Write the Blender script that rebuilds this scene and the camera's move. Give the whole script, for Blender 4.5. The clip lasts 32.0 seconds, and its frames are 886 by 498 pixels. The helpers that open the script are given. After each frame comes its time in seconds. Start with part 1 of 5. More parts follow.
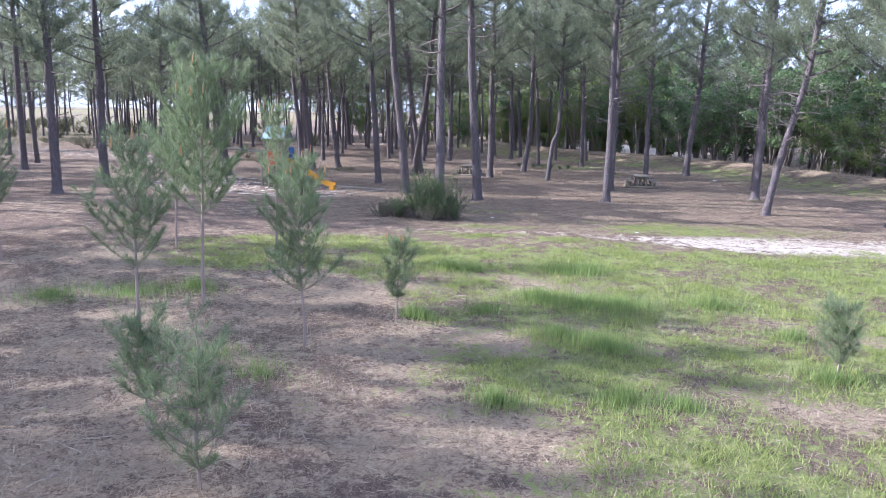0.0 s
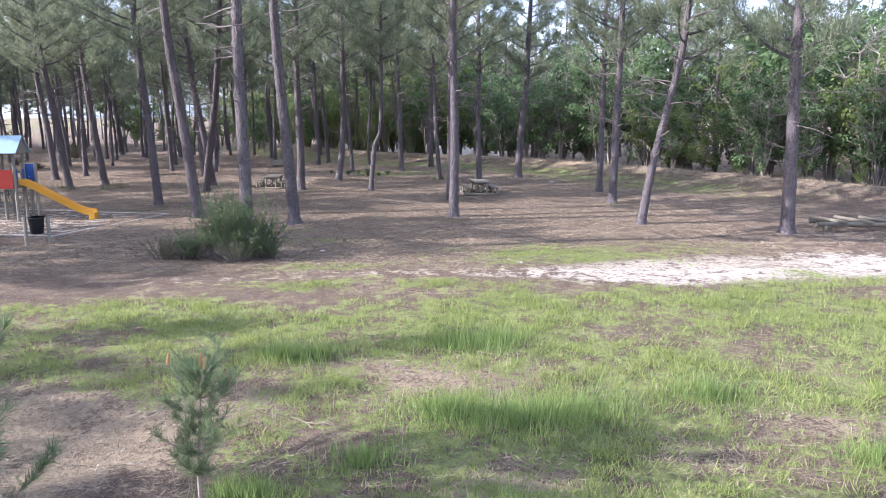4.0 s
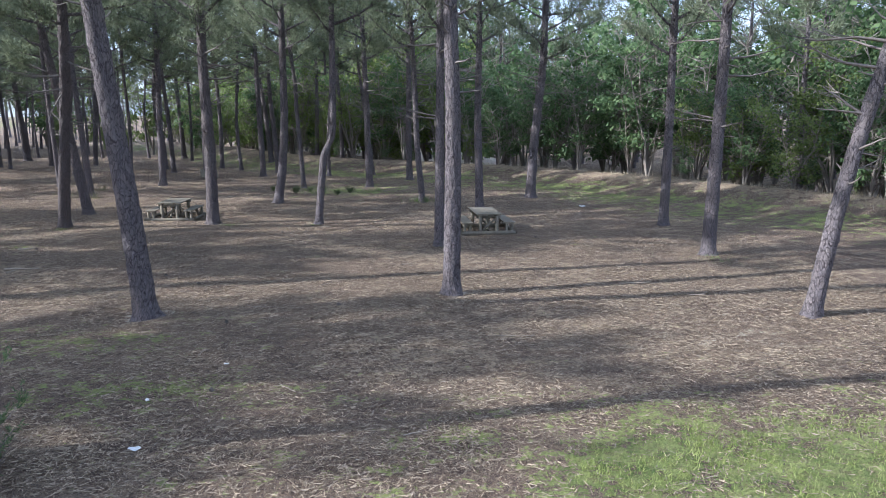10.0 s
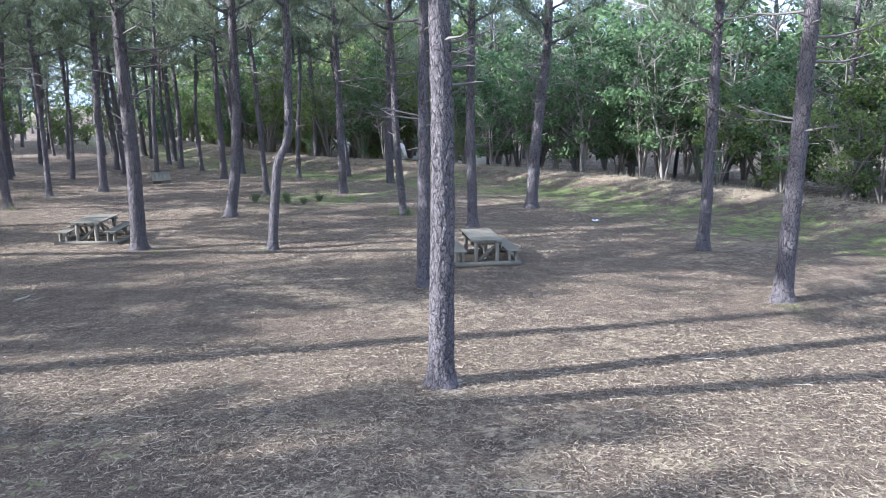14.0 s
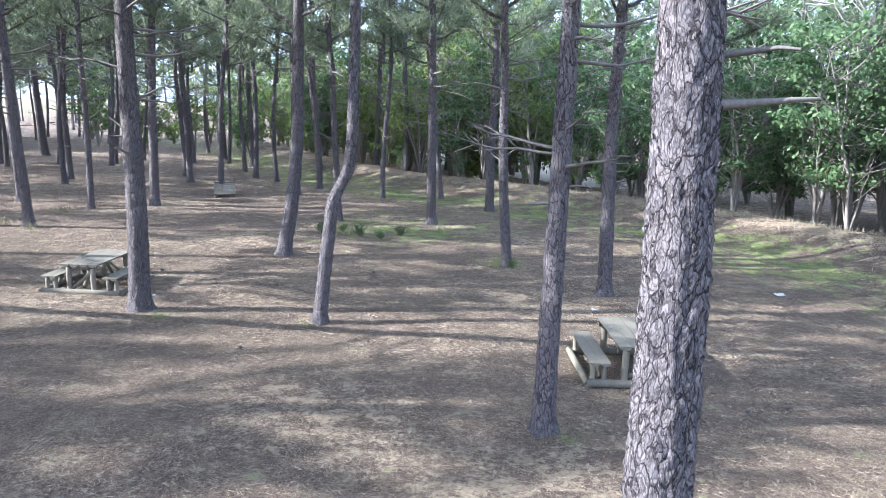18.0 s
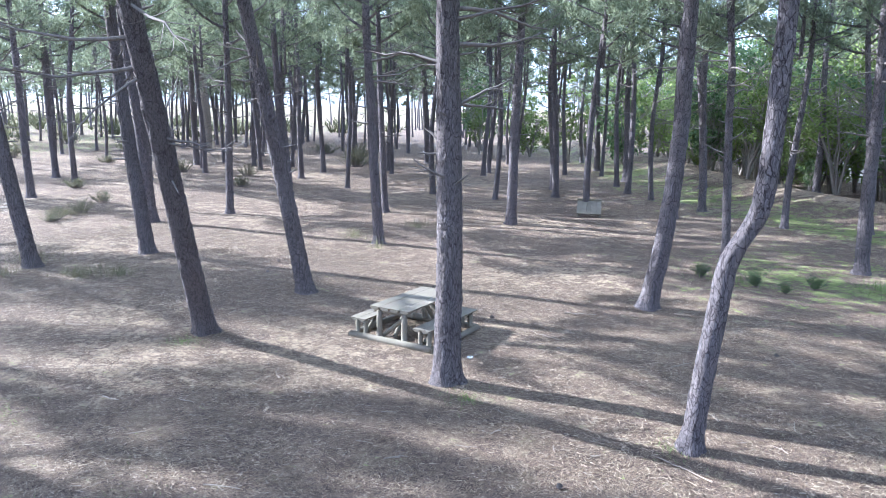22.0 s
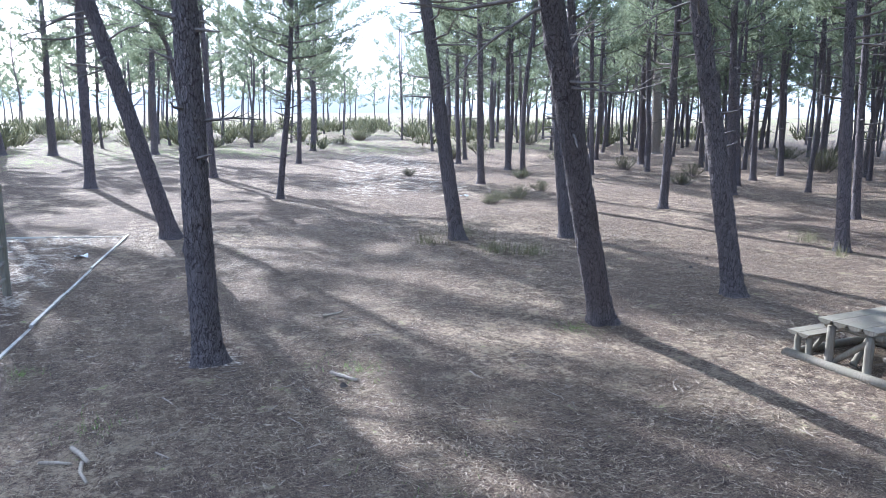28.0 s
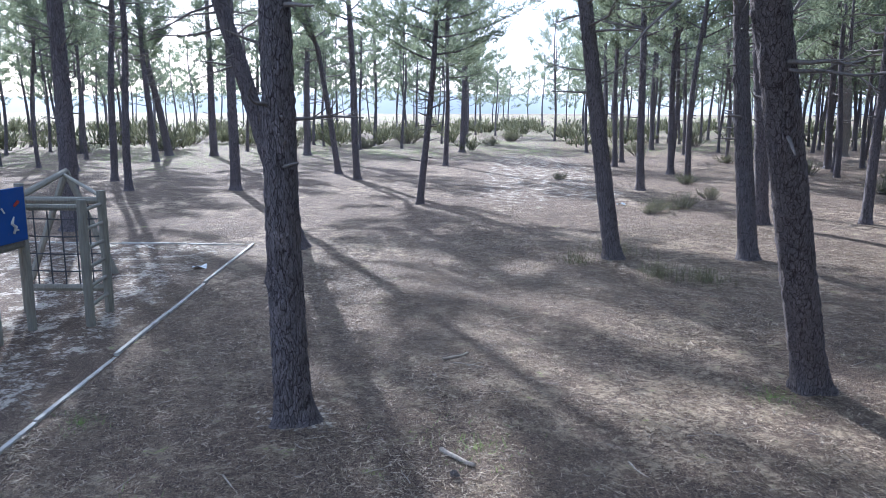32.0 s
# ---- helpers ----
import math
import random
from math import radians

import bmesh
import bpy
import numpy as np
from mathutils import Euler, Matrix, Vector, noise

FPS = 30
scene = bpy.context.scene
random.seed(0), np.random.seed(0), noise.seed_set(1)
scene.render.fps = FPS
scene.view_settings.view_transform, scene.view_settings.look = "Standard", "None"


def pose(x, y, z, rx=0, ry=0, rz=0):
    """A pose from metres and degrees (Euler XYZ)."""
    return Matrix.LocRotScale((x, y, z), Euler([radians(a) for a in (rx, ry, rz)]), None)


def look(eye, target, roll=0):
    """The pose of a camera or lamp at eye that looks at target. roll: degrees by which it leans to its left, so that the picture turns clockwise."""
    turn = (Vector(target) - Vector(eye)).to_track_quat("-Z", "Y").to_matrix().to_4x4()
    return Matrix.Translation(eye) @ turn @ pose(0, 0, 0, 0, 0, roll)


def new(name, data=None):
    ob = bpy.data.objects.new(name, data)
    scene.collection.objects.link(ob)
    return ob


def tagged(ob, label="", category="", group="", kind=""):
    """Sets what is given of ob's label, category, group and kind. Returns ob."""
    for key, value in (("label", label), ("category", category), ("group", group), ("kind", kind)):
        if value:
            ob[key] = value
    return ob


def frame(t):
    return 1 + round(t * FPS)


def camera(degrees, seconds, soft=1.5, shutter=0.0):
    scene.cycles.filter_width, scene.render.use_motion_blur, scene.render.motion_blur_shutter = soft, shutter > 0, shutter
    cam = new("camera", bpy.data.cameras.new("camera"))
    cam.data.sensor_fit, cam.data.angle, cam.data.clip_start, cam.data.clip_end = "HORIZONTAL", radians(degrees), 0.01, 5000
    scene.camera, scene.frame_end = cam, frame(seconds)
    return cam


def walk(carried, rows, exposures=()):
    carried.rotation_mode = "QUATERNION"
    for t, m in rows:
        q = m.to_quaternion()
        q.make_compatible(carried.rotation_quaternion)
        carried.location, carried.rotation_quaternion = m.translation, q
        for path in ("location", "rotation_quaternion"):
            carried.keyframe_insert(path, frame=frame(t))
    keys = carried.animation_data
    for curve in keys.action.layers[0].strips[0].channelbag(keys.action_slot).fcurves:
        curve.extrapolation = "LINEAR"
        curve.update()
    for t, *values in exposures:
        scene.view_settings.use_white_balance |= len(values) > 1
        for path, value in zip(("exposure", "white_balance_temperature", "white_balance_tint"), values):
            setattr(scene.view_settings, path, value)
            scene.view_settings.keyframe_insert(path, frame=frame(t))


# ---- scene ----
cam = camera(61.0, 32.0, 0.7)
PATH = [
    (0, (8.727, -11.748, 4.716), (7.758, -7.936, 3.991), 0.96),
    (0.5, (8.434, -10.806, 4.803), (7.456, -6.997, 4.068), 1.15),
    (1, (8.088, -9.799, 4.802), (7.107, -5.992, 4.066), 1.05),
    (1.5, (7.794, -8.843, 4.805), (6.810, -5.036, 4.072), 1.01),
    (2, (7.449, -7.932, 4.814), (6.515, -4.113, 4.075), 1.08),
    (2.5, (7.192, -7.062, 4.885), (6.339, -3.224, 4.144), 1.02),
    (3, (6.951, -6.162, 4.853), (6.252, -2.292, 4.119), 0.78),
    (3.5, (6.591, -4.652, 4.683), (6.294, -0.729, 3.962), 0.09),
    (4, (6.117, -3.467, 4.505), (6.195, 0.468, 3.795), -0.18),
    (4.5, (5.947, -2.164, 4.491), (6.085, 1.769, 3.776), -0.22),
    (6.5, (5.791, 3.550, 4.480), (5.971, 7.483, 3.776), 0.11),
    (7, (5.919, 5.035, 4.442), (6.089, 8.969, 3.739), 0.02),
    (7.5, (5.969, 6.325, 4.464), (6.139, 10.257, 3.752), 0.05),
    (8, (6.079, 7.702, 4.478), (6.240, 11.634, 3.762), -0.01),
    (8.5, (6.173, 8.981, 4.496), (6.329, 12.913, 3.776), -0.03),
    (9, (6.192, 10.193, 4.485), (6.347, 14.126, 3.770), -0.04),
    (9.5, (6.202, 11.058, 4.418), (6.370, 14.990, 3.702), -0.07),
    (10, (6.189, 11.822, 4.333), (6.379, 15.753, 3.615), -0.19),
    (10.5, (6.178, 12.578, 4.324), (6.393, 16.506, 3.602), -0.17),
    (11, (6.172, 13.329, 4.356), (6.397, 17.256, 3.626), -0.16),
    (11.5, (6.177, 14.120, 4.443), (6.426, 18.045, 3.715), -0.13),
    (12, (6.291, 14.886, 4.464), (6.549, 18.808, 3.727), -0.10),
    (12.5, (6.337, 15.679, 4.461), (6.593, 19.602, 3.725), 0.00),
    (13, (6.370, 16.439, 4.493), (6.624, 20.362, 3.754), 0.06),
    (13.5, (6.467, 17.218, 4.556), (6.720, 21.137, 3.797), -0.13),
    (14, (6.504, 17.877, 4.517), (6.768, 21.794, 3.750), -0.23),
    (14.5, (6.484, 18.628, 4.518), (6.756, 22.544, 3.747), -0.20),
    (16.5, (6.414, 22.608, 4.639), (6.678, 26.529, 3.892), 1.18),
    (17, (6.495, 23.734, 4.653), (6.706, 27.658, 3.904), 0.66),
    (17.5, (6.391, 24.852, 4.685), (6.569, 28.778, 3.941), 1.28),
    (18, (6.267, 25.653, 4.716), (6.045, 29.578, 3.977), 1.89),
    (18.5, (6.308, 26.569, 4.522), (5.319, 30.371, 3.770), 1.68),
    (19, (6.288, 27.520, 4.545), (4.986, 31.225, 3.787), 1.47),
    (19.5, (6.083, 28.296, 4.568), (4.723, 31.982, 3.814), 1.42),
    (20, (5.820, 28.977, 4.663), (4.399, 32.639, 3.906), 1.30),
    (20.5, (5.584, 29.549, 4.732), (4.019, 33.151, 3.972), 1.42),
    (21, (5.359, 30.088, 4.767), (3.743, 33.668, 4.011), 1.34),
    (21.5, (5.140, 30.672, 4.713), (3.265, 34.125, 3.966), 1.14),
    (22, (4.874, 31.189, 4.654), (2.818, 34.537, 3.905), 1.07),
    (22.5, (4.677, 31.499, 4.435), (2.561, 34.815, 3.705), 0.70),
    (23, (4.433, 31.750, 4.094), (2.260, 35.027, 3.361), 0.69),
    (23.5, (4.209, 32.080, 3.820), (1.965, 35.312, 3.099), 0.53),
    (24, (4.006, 32.338, 3.642), (1.760, 35.568, 2.920), 0.47),
    (24.5, (3.880, 32.544, 3.561), (1.637, 35.777, 2.843), 0.37),
    (25, (3.726, 32.682, 3.626), (1.469, 35.904, 2.901), 0.43),
    (25.5, (3.514, 32.688, 3.731), (0.983, 35.696, 2.989), 0.89),
    (26, (3.617, 32.755, 3.683), (0.538, 35.199, 2.946), 1.34),
    (26.5, (3.655, 33.007, 3.637), (0.394, 35.208, 2.914), 0.88),
    (28.5, (3.113, 33.521, 3.588), (-0.509, 35.059, 2.870), 0.73),
    (29, (2.836, 33.679, 3.584), (-0.808, 35.167, 2.870), 0.70),
    (29.5, (2.522, 33.808, 3.565), (-1.144, 35.239, 2.847), 0.57),
    (30, (2.162, 33.952, 3.521), (-1.511, 35.367, 2.809), 0.59),
    (30.5, (1.823, 34.098, 3.490), (-1.854, 35.505, 2.779), 0.42),
    (31, (1.461, 34.237, 3.461), (-2.256, 35.532, 2.752), 0.34),
    (31.5, (1.185, 34.399, 3.469), (-2.594, 35.503, 2.758), 0.22),
    (32, (0.909, 34.507, 3.529), (-2.920, 35.415, 2.808), 0.20),
]
walk(cam, [(t, look(eye, target, roll)) for t, eye, target, roll in PATH],
     [(0, 1.3, 5300, 23), (4, 1.38, 5550, 21), (7, 1.0, 5750, 16), (9, 0.8, 5600, 13), (11, 1.3, 5150, 12), (14, 1.6, 5100, 11), (19, 2.05, 5150, 11), (24, 2.15, 4850, 13), (26, 1.75, 5000, 13), (29, 1.62, 5000, 12), (32, 1.25, 5000, 13)])


# ---- light ----
SUN_ELEV, SUN_FROM = 27.0, 190.0          # degrees; where the sun stands, counted from +x
world = bpy.data.worlds.new("world")
scene.world = world
world.use_nodes = True
sky = world.node_tree.nodes.new("ShaderNodeTexSky")
sky.sky_type = "NISHITA"
sky.sun_disc = False
sky.sun_elevation = radians(SUN_ELEV)
sky.sun_rotation = radians(90 - SUN_FROM)
sky.air_density, sky.dust_density, sky.ozone_density = 0.8, 2.2, 1.5
world.node_tree.nodes["Background"].inputs[1].default_value = 0.12
veil = world.node_tree.nodes.new("ShaderNodeMix")      # even hazy white added to the whole sky, which also lifts the fill light
veil.data_type = "RGBA"
veil.inputs["Factor"].default_value = 0.48
veil.inputs["B"].default_value = (6.8, 7.4, 8.4, 1)
world.node_tree.links.new(sky.outputs[0], veil.inputs["A"])
world.node_tree.links.new(veil.outputs["Result"], world.node_tree.nodes["Background"].inputs[0])
sun = new("sun", bpy.data.lights.new("sun", "SUN"))
sun.data.energy, sun.data.angle, sun.data.color = 5.0, radians(0.6), (1.0, 0.92, 0.78)
se, sa = radians(SUN_ELEV), radians(SUN_FROM)
sun.matrix_world = look((60 * math.cos(se) * math.cos(sa), 60 * math.cos(se) * math.sin(sa), 60 * math.sin(se)), (0, 0, 0))


# ---- materials ----
class Nodes:
    """A short way to wire a material."""
    def __init__(self, name, rough=0.85):
        self.m = bpy.data.materials.new(name)
        self.m.use_nodes = True
        self.t = self.m.node_tree
        self.b = self.t.nodes["Principled BSDF"]
        self.b.inputs["Roughness"].default_value = rough
        self.b.inputs["Specular IOR Level"].default_value = 0.25
        self.pos = self.t.nodes.new("ShaderNodeNewGeometry").outputs["Position"]
        self.obj = self.t.nodes.new("ShaderNodeTexCoord").outputs["Object"]

    def node(self, kind, **ins):
        n = self.t.nodes.new(kind)
        for k, v in ins.items():
            s = n.inputs[k.replace("_", " ")]
            if isinstance(v, bpy.types.NodeSocket):
                self.t.links.new(v, s)
            else:
                s.default_value = v
        return n

    def scaled(self, vec, sx, sy, sz):
        n = self.node("ShaderNodeMapping", Vector=vec)
        n.inputs["Scale"].default_value = (sx, sy, sz)
        return n.outputs[0]

    def noise(self, vec, scale, detail=4.0, rough=0.6, warp=0.0):
        return self.node("ShaderNodeTexNoise", Vector=vec, Scale=scale, Detail=detail, Roughness=rough, Distortion=warp).outputs["Fac"]

    def ramp(self, fac, *stops):
        n = self.node("ShaderNodeValToRGB", Fac=fac)
        e = n.color_ramp.elements
        while len(e) < len(stops):
            e.new(0.5)
        for el, (p, c) in zip(e, stops):
            el.position = p
            el.color = (*c, 1) if isinstance(c, tuple) else (c, c, c, 1)
        return n.outputs["Color"]

    def mix(self, fac, a, b, mode="MIX"):
        n = self.t.nodes.new("ShaderNodeMix")
        n.data_type, n.blend_type = "RGBA", mode
        for s, v in ((n.inputs["Factor"], fac), (n.inputs["A"], a), (n.inputs["B"], b)):
            if isinstance(v, bpy.types.NodeSocket):
                self.t.links.new(v, s)
            elif isinstance(v, tuple):
                s.default_value = (*v, 1)
            else:
                s.default_value = v
        return n.outputs["Result"]

    def math(self, op, a, b=0.0):
        n = self.t.nodes.new("ShaderNodeMath")
        n.operation = op
        for s, v in zip(n.inputs, (a, b)):
            if isinstance(v, bpy.types.NodeSocket):
                self.t.links.new(v, s)
            else:
                s.default_value = v
        return n.outputs[0]

    def color(self, c):
        if isinstance(c, tuple):
            self.b.inputs["Base Color"].default_value = (*c, 1)
        else:
            self.t.links.new(c, self.b.inputs["Base Color"])
        return self

    def bump(self, h, strength=0.5, dist=0.02):
        n = self.node("ShaderNodeBump", Height=h, Strength=strength, Distance=dist)
        self.t.links.new(n.outputs[0], self.b.inputs["Normal"])
        return self

    def leafy(self, c, amount):
        """Lets light through, as leaves do."""
        tr = self.t.nodes.new("ShaderNodeBsdfTranslucent")
        self.t.links.new(c, tr.inputs["Color"])
        mx = self.t.nodes.new("ShaderNodeMixShader")
        mx.inputs[0].default_value = amount
        out = self.t.nodes["Material Output"]
        self.t.links.new(self.b.outputs[0], mx.inputs[1])
        self.t.links.new(tr.outputs[0], mx.inputs[2])
        self.t.links.new(mx.outputs[0], out.inputs["Surface"])
        return self

    def island(self):
        return self.t.nodes.new("ShaderNodeNewGeometry").outputs["Random Per Island"]

    def each(self):
        return self.t.nodes.new("ShaderNodeObjectInfo").outputs["Random"]


def ground_material():
    n = Nodes("forest_floor", 0.95)
    att = n.t.nodes.new("ShaderNodeAttribute")
    att.attribute_name = "cover"
    sep = n.node("ShaderNodeSeparateColor", Color=att.outputs["Color"])
    grass, sand, straw = sep.outputs[0], sep.outputs[1], sep.outputs[2]
    big = n.noise(n.pos, 0.30, 5, 0.62)
    mid = n.noise(n.pos, 1.9, 8, 0.72)
    clump = n.noise(n.pos, 9.0, 5, 0.7, 0.8)
    fine = n.noise(n.pos, 42, 4, 0.8, 1.0)
    fib = n.noise(n.scaled(n.pos, 75, 12, 60), 1.0, 3, 0.75, 2.2)
    fib2 = n.noise(n.scaled(n.pos, 11, 68, 60), 1.0, 3, 0.75, 2.2)
    fibre = n.math("MAXIMUM", fib, fib2)
    litter = n.ramp(n.math("ADD", n.math("MULTIPLY", mid, 0.7), n.math("MULTIPLY", big, 0.3)),
                    (0.36, (0.125, 0.086, 0.068)), (0.50, (0.200, 0.138, 0.104)), (0.66, (0.43, 0.335, 0.225)))
    litter = n.mix(n.ramp(fibre, (0.55, 0.0), (0.64, 0.95)), litter, (0.62, 0.49, 0.32))
    dark1 = n.noise(n.scaled(n.pos, 14, 60, 50), 1.0, 4, 0.8, 2.5)
    dark2 = n.noise(n.scaled(n.pos, 64, 13, 50), 1.0, 4, 0.8, 2.5)
    litter = n.mix(n.ramp(n.math("MINIMUM", dark1, dark2), (0.36, 0.95), (0.43, 0.0)), litter, (0.055, 0.038, 0.034))
    litter = n.mix(n.ramp(clump, (0.32, 0.5), (0.46, 0.0)), litter, (0.085, 0.058, 0.050))
    litter = n.mix(n.ramp(fine, (0.40, 0.9), (0.47, 0.0)), litter, (0.060, 0.044, 0.040))
    sandc = n.mix(n.ramp(n.math("ADD", n.math("MULTIPLY", clump, 0.5), n.math("MULTIPLY", mid, 0.5)), (0.35, 0.0), (0.62, 1.0)), (0.50, 0.42, 0.34), (0.80, 0.72, 0.61))
    sandc = n.mix(n.ramp(fine, (0.34, 0.6), (0.46, 0.0)), sandc, (0.25, 0.20, 0.17))
    strawc = n.mix(n.ramp(n.math("ADD", n.math("MULTIPLY", fibre, 0.6), n.math("MULTIPLY", clump, 0.4)), (0.40, 0.0), (0.62, 1.0)), (0.165, 0.113, 0.085), (0.60, 0.475, 0.325))
    turf = n.mix(n.ramp(mid, (0.38, 0.0), (0.60, 1.0)), (0.11, 0.16, 0.045), (0.36, 0.40, 0.14))
    turf = n.mix(n.ramp(clump, (0.38, 0.75), (0.52, 0.0)), turf, (0.22, 0.19, 0.10))
    turf = n.mix(n.ramp(fine, (0.36, 0.6), (0.50, 0.0)), turf, (0.06, 0.07, 0.025))
    edge = n.math("ADD", n.math("MULTIPLY", mid, 0.6), n.math("MULTIPLY", clump, 0.4))
    def cover(mask, spread):
        s = n.math("ADD", mask, n.math("MULTIPLY", n.math("SUBTRACT", edge, 0.5), spread))
        return n.ramp(s, (0.42, 0.0), (0.58, 1.0))
    c = n.mix(cover(straw, 2.4), litter, strawc)
    c = n.mix(cover(sand, 2.4), c, sandc)
    c = n.mix(cover(grass, 4.2), c, turf)
    n.color(c)
    n.bump(n.math("ADD", n.math("ADD", n.math("MULTIPLY", fibre, 0.6), fine), n.math("ADD", n.math("MULTIPLY", clump, 2.2), n.math("MULTIPLY", mid, 1.5))), 1.0, 0.06)
    return n.m


def bark_material(name, plate, furrow, warm, across=15, along=5.6):
    n = Nodes(name, 0.9)
    n.b.inputs["Specular IOR Level"].default_value = 0.15

    def plates(sx, sz, ragged):
        v = n.scaled(n.obj, sx, sx, sz)
        slow = n.node("ShaderNodeTexNoise", Vector=v, Scale=0.45, Detail=1.0, Roughness=0.5).outputs["Color"]
        quick = n.node("ShaderNodeTexNoise", Vector=v, Scale=2.6, Detail=3.0, Roughness=0.7).outputs["Color"]
        vv = n.mix(1.0, v, n.mix(1.0, slow, (2.4, 2.4, 2.4), "MULTIPLY"), "ADD")
        vv = n.mix(1.0, vv, n.mix(1.0, quick, (ragged, ragged, ragged), "MULTIPLY"), "ADD")
        cell = n.node("ShaderNodeTexVoronoi", Vector=vv, Scale=1.0, Randomness=1.0)
        cell.feature = "DISTANCE_TO_EDGE"
        ids = n.node("ShaderNodeTexVoronoi", Vector=vv, Scale=1.0, Randomness=1.0)
        return cell.outputs["Distance"], n.node("ShaderNodeSeparateColor", Color=ids.outputs["Color"]).outputs[0]

    edge, tint = plates(across, along, 0.55)
    edge2, tint2 = plates(across * 3, along * 3, 0.8)
    fine = n.noise(n.scaled(n.obj, 80, 80, 26), 1.0, 6, 0.75)
    gap = n.ramp(edge, (0.005, 0.0), (0.06, 1.0))
    flake = n.ramp(edge2, (0.0, 0.35), (0.10, 1.0))
    tone = n.mix(tint2, tuple(a * 0.72 for a in plate), tuple(a * 1.4 for a in plate))
    tone = n.mix(n.ramp(tint, (0.35, 0.0), (1.0, 0.75)), tone, warm)
    tone = n.mix(n.ramp(fine, (0.32, 0.75), (0.55, 0.0)), tone, tuple(a * 0.45 for a in plate))
    tone = n.mix(n.ramp(fine, (0.58, 0.0), (0.74, 0.6)), tone, tuple(a * 1.7 for a in plate))
    tone = n.mix(n.math("MULTIPLY", n.each(), 0.35), tone, tuple(a * 0.7 for a in plate))
    tone = n.mix(flake, tuple(a * 0.4 for a in plate), tone)
    n.color(n.mix(gap, furrow, tone))
    n.bump(n.math("ADD", n.math("ADD", gap, n.math("MULTIPLY", flake, 0.5)), n.math("MULTIPLY", fine, 0.5)), 1.0, 0.03)
    return n.m


def leaf_material(name, dark, light, through_it, rough=0.6):
    n = Nodes(name, rough)
    c = n.mix(n.island(), dark, light)
    c = n.mix(n.math("MULTIPLY", n.noise(n.pos, 0.6, 2), 0.5), c, tuple(a * 0.6 for a in dark))
    n.color(c)
    n.leafy(c, through_it)
    return n.m


def wood_material(name, a, b, moss=None, along=(40, 40, 3)):
    n = Nodes(name, 0.85)
    g = n.noise(n.scaled(n.obj, *along), 1.0, 5, 0.7, 0.6)
    s = n.noise(n.obj, 4.0, 4, 0.6)
    c = n.mix(n.ramp(g, (0.3, 0.0), (0.7, 1.0)), a, b)
    c = n.mix(n.math("MULTIPLY", n.each(), 0.4), c, tuple(v * 0.6 for v in a))
    if moss:
        c = n.mix(n.ramp(s, (0.42, 0.0), (0.68, 0.8)), c, moss)
    n.color(c)
    n.bump(g, 0.4, 0.006)
    return n.m


def paint_material(name, c, worn, rough=0.5):
    n = Nodes(name, rough)
    s = n.noise(n.pos, 9.0, 6, 0.7)
    n.color(n.mix(n.ramp(s, (0.56, 0.0), (0.70, 0.7)), n.mix(n.noise(n.pos, 1.5, 3), c, tuple(v * 0.8 for v in c)), worn))
    n.bump(s, 0.1, 0.004)
    return n.m


GROUND = ground_material()
BARK = bark_material("pine_bark", (0.215, 0.188, 0.196), (0.058, 0.048, 0.052), (0.32, 0.272, 0.262))
FURROWED = bark_material("furrowed_bark", (0.225, 0.195, 0.196), (0.060, 0.049, 0.051), (0.32, 0.268, 0.255), 21, 5.2)
PALE_BARK = bark_material("pale_bark", (0.42, 0.37, 0.32), (0.20, 0.16, 0.14), (0.50, 0.40, 0.32))
YOUNG_BARK = wood_material("young_bark", (0.24, 0.185, 0.155), (0.40, 0.32, 0.27))
TWIG = wood_material("dead_wood", (0.135, 0.115, 0.105), (0.28, 0.245, 0.225))
STEM = wood_material("thicket_bark", (0.19, 0.165, 0.145), (0.40, 0.355, 0.315))
STICK = wood_material("bleached_stick", (0.28, 0.225, 0.175), (0.54, 0.46, 0.365))
NEEDLE = leaf_material("pine_needles", (0.160, 0.190, 0.122), (0.370, 0.410, 0.268), 0.52)
SAP_NEEDLE = leaf_material("young_pine_needles", (0.13, 0.185, 0.095), (0.36, 0.44, 0.235), 0.5)
CANDLE = leaf_material("pine_candle", (0.42, 0.20, 0.08), (0.60, 0.34, 0.16), 0.2)
LEAF_DARK = leaf_material("laurel_leaves", (0.075, 0.135, 0.060), (0.25, 0.345, 0.155), 0.45)
LEAF_PALE = leaf_material("willow_leaves", (0.14, 0.20, 0.06), (0.37, 0.44, 0.16), 0.6)
BROOM = leaf_material("broom_leaves", (0.075, 0.12, 0.05), (0.24, 0.31, 0.14), 0.4)
HEATH = leaf_material("heath_leaves", (0.105, 0.11, 0.065), (0.24, 0.235, 0.135), 0.35)
GRASS = leaf_material("grass_blades", (0.19, 0.255, 0.065), (0.54, 0.575, 0.215), 0.5)
RUSH = leaf_material("rush_blades", (0.15, 0.225, 0.07), (0.42, 0.52, 0.19), 0.5)
DRY_REED = leaf_material("dry_reeds", (0.15, 0.15, 0.08), (0.36, 0.33, 0.19), 0.3)
STRAW = leaf_material("dry_grass", (0.30, 0.245, 0.18), (0.66, 0.58, 0.44), 0.3)
NEEDLE_LITTER = leaf_material("fallen_needles", (0.085, 0.060, 0.046), (0.68, 0.545, 0.38), 0.1)
GREYWOOD = wood_material("weathered_logs", (0.155, 0.132, 0.102), (0.31, 0.27, 0.212), (0.20, 0.185, 0.135))
PLAYWOOD = wood_material("play_timber", (0.20, 0.185, 0.15), (0.36, 0.34, 0.28))
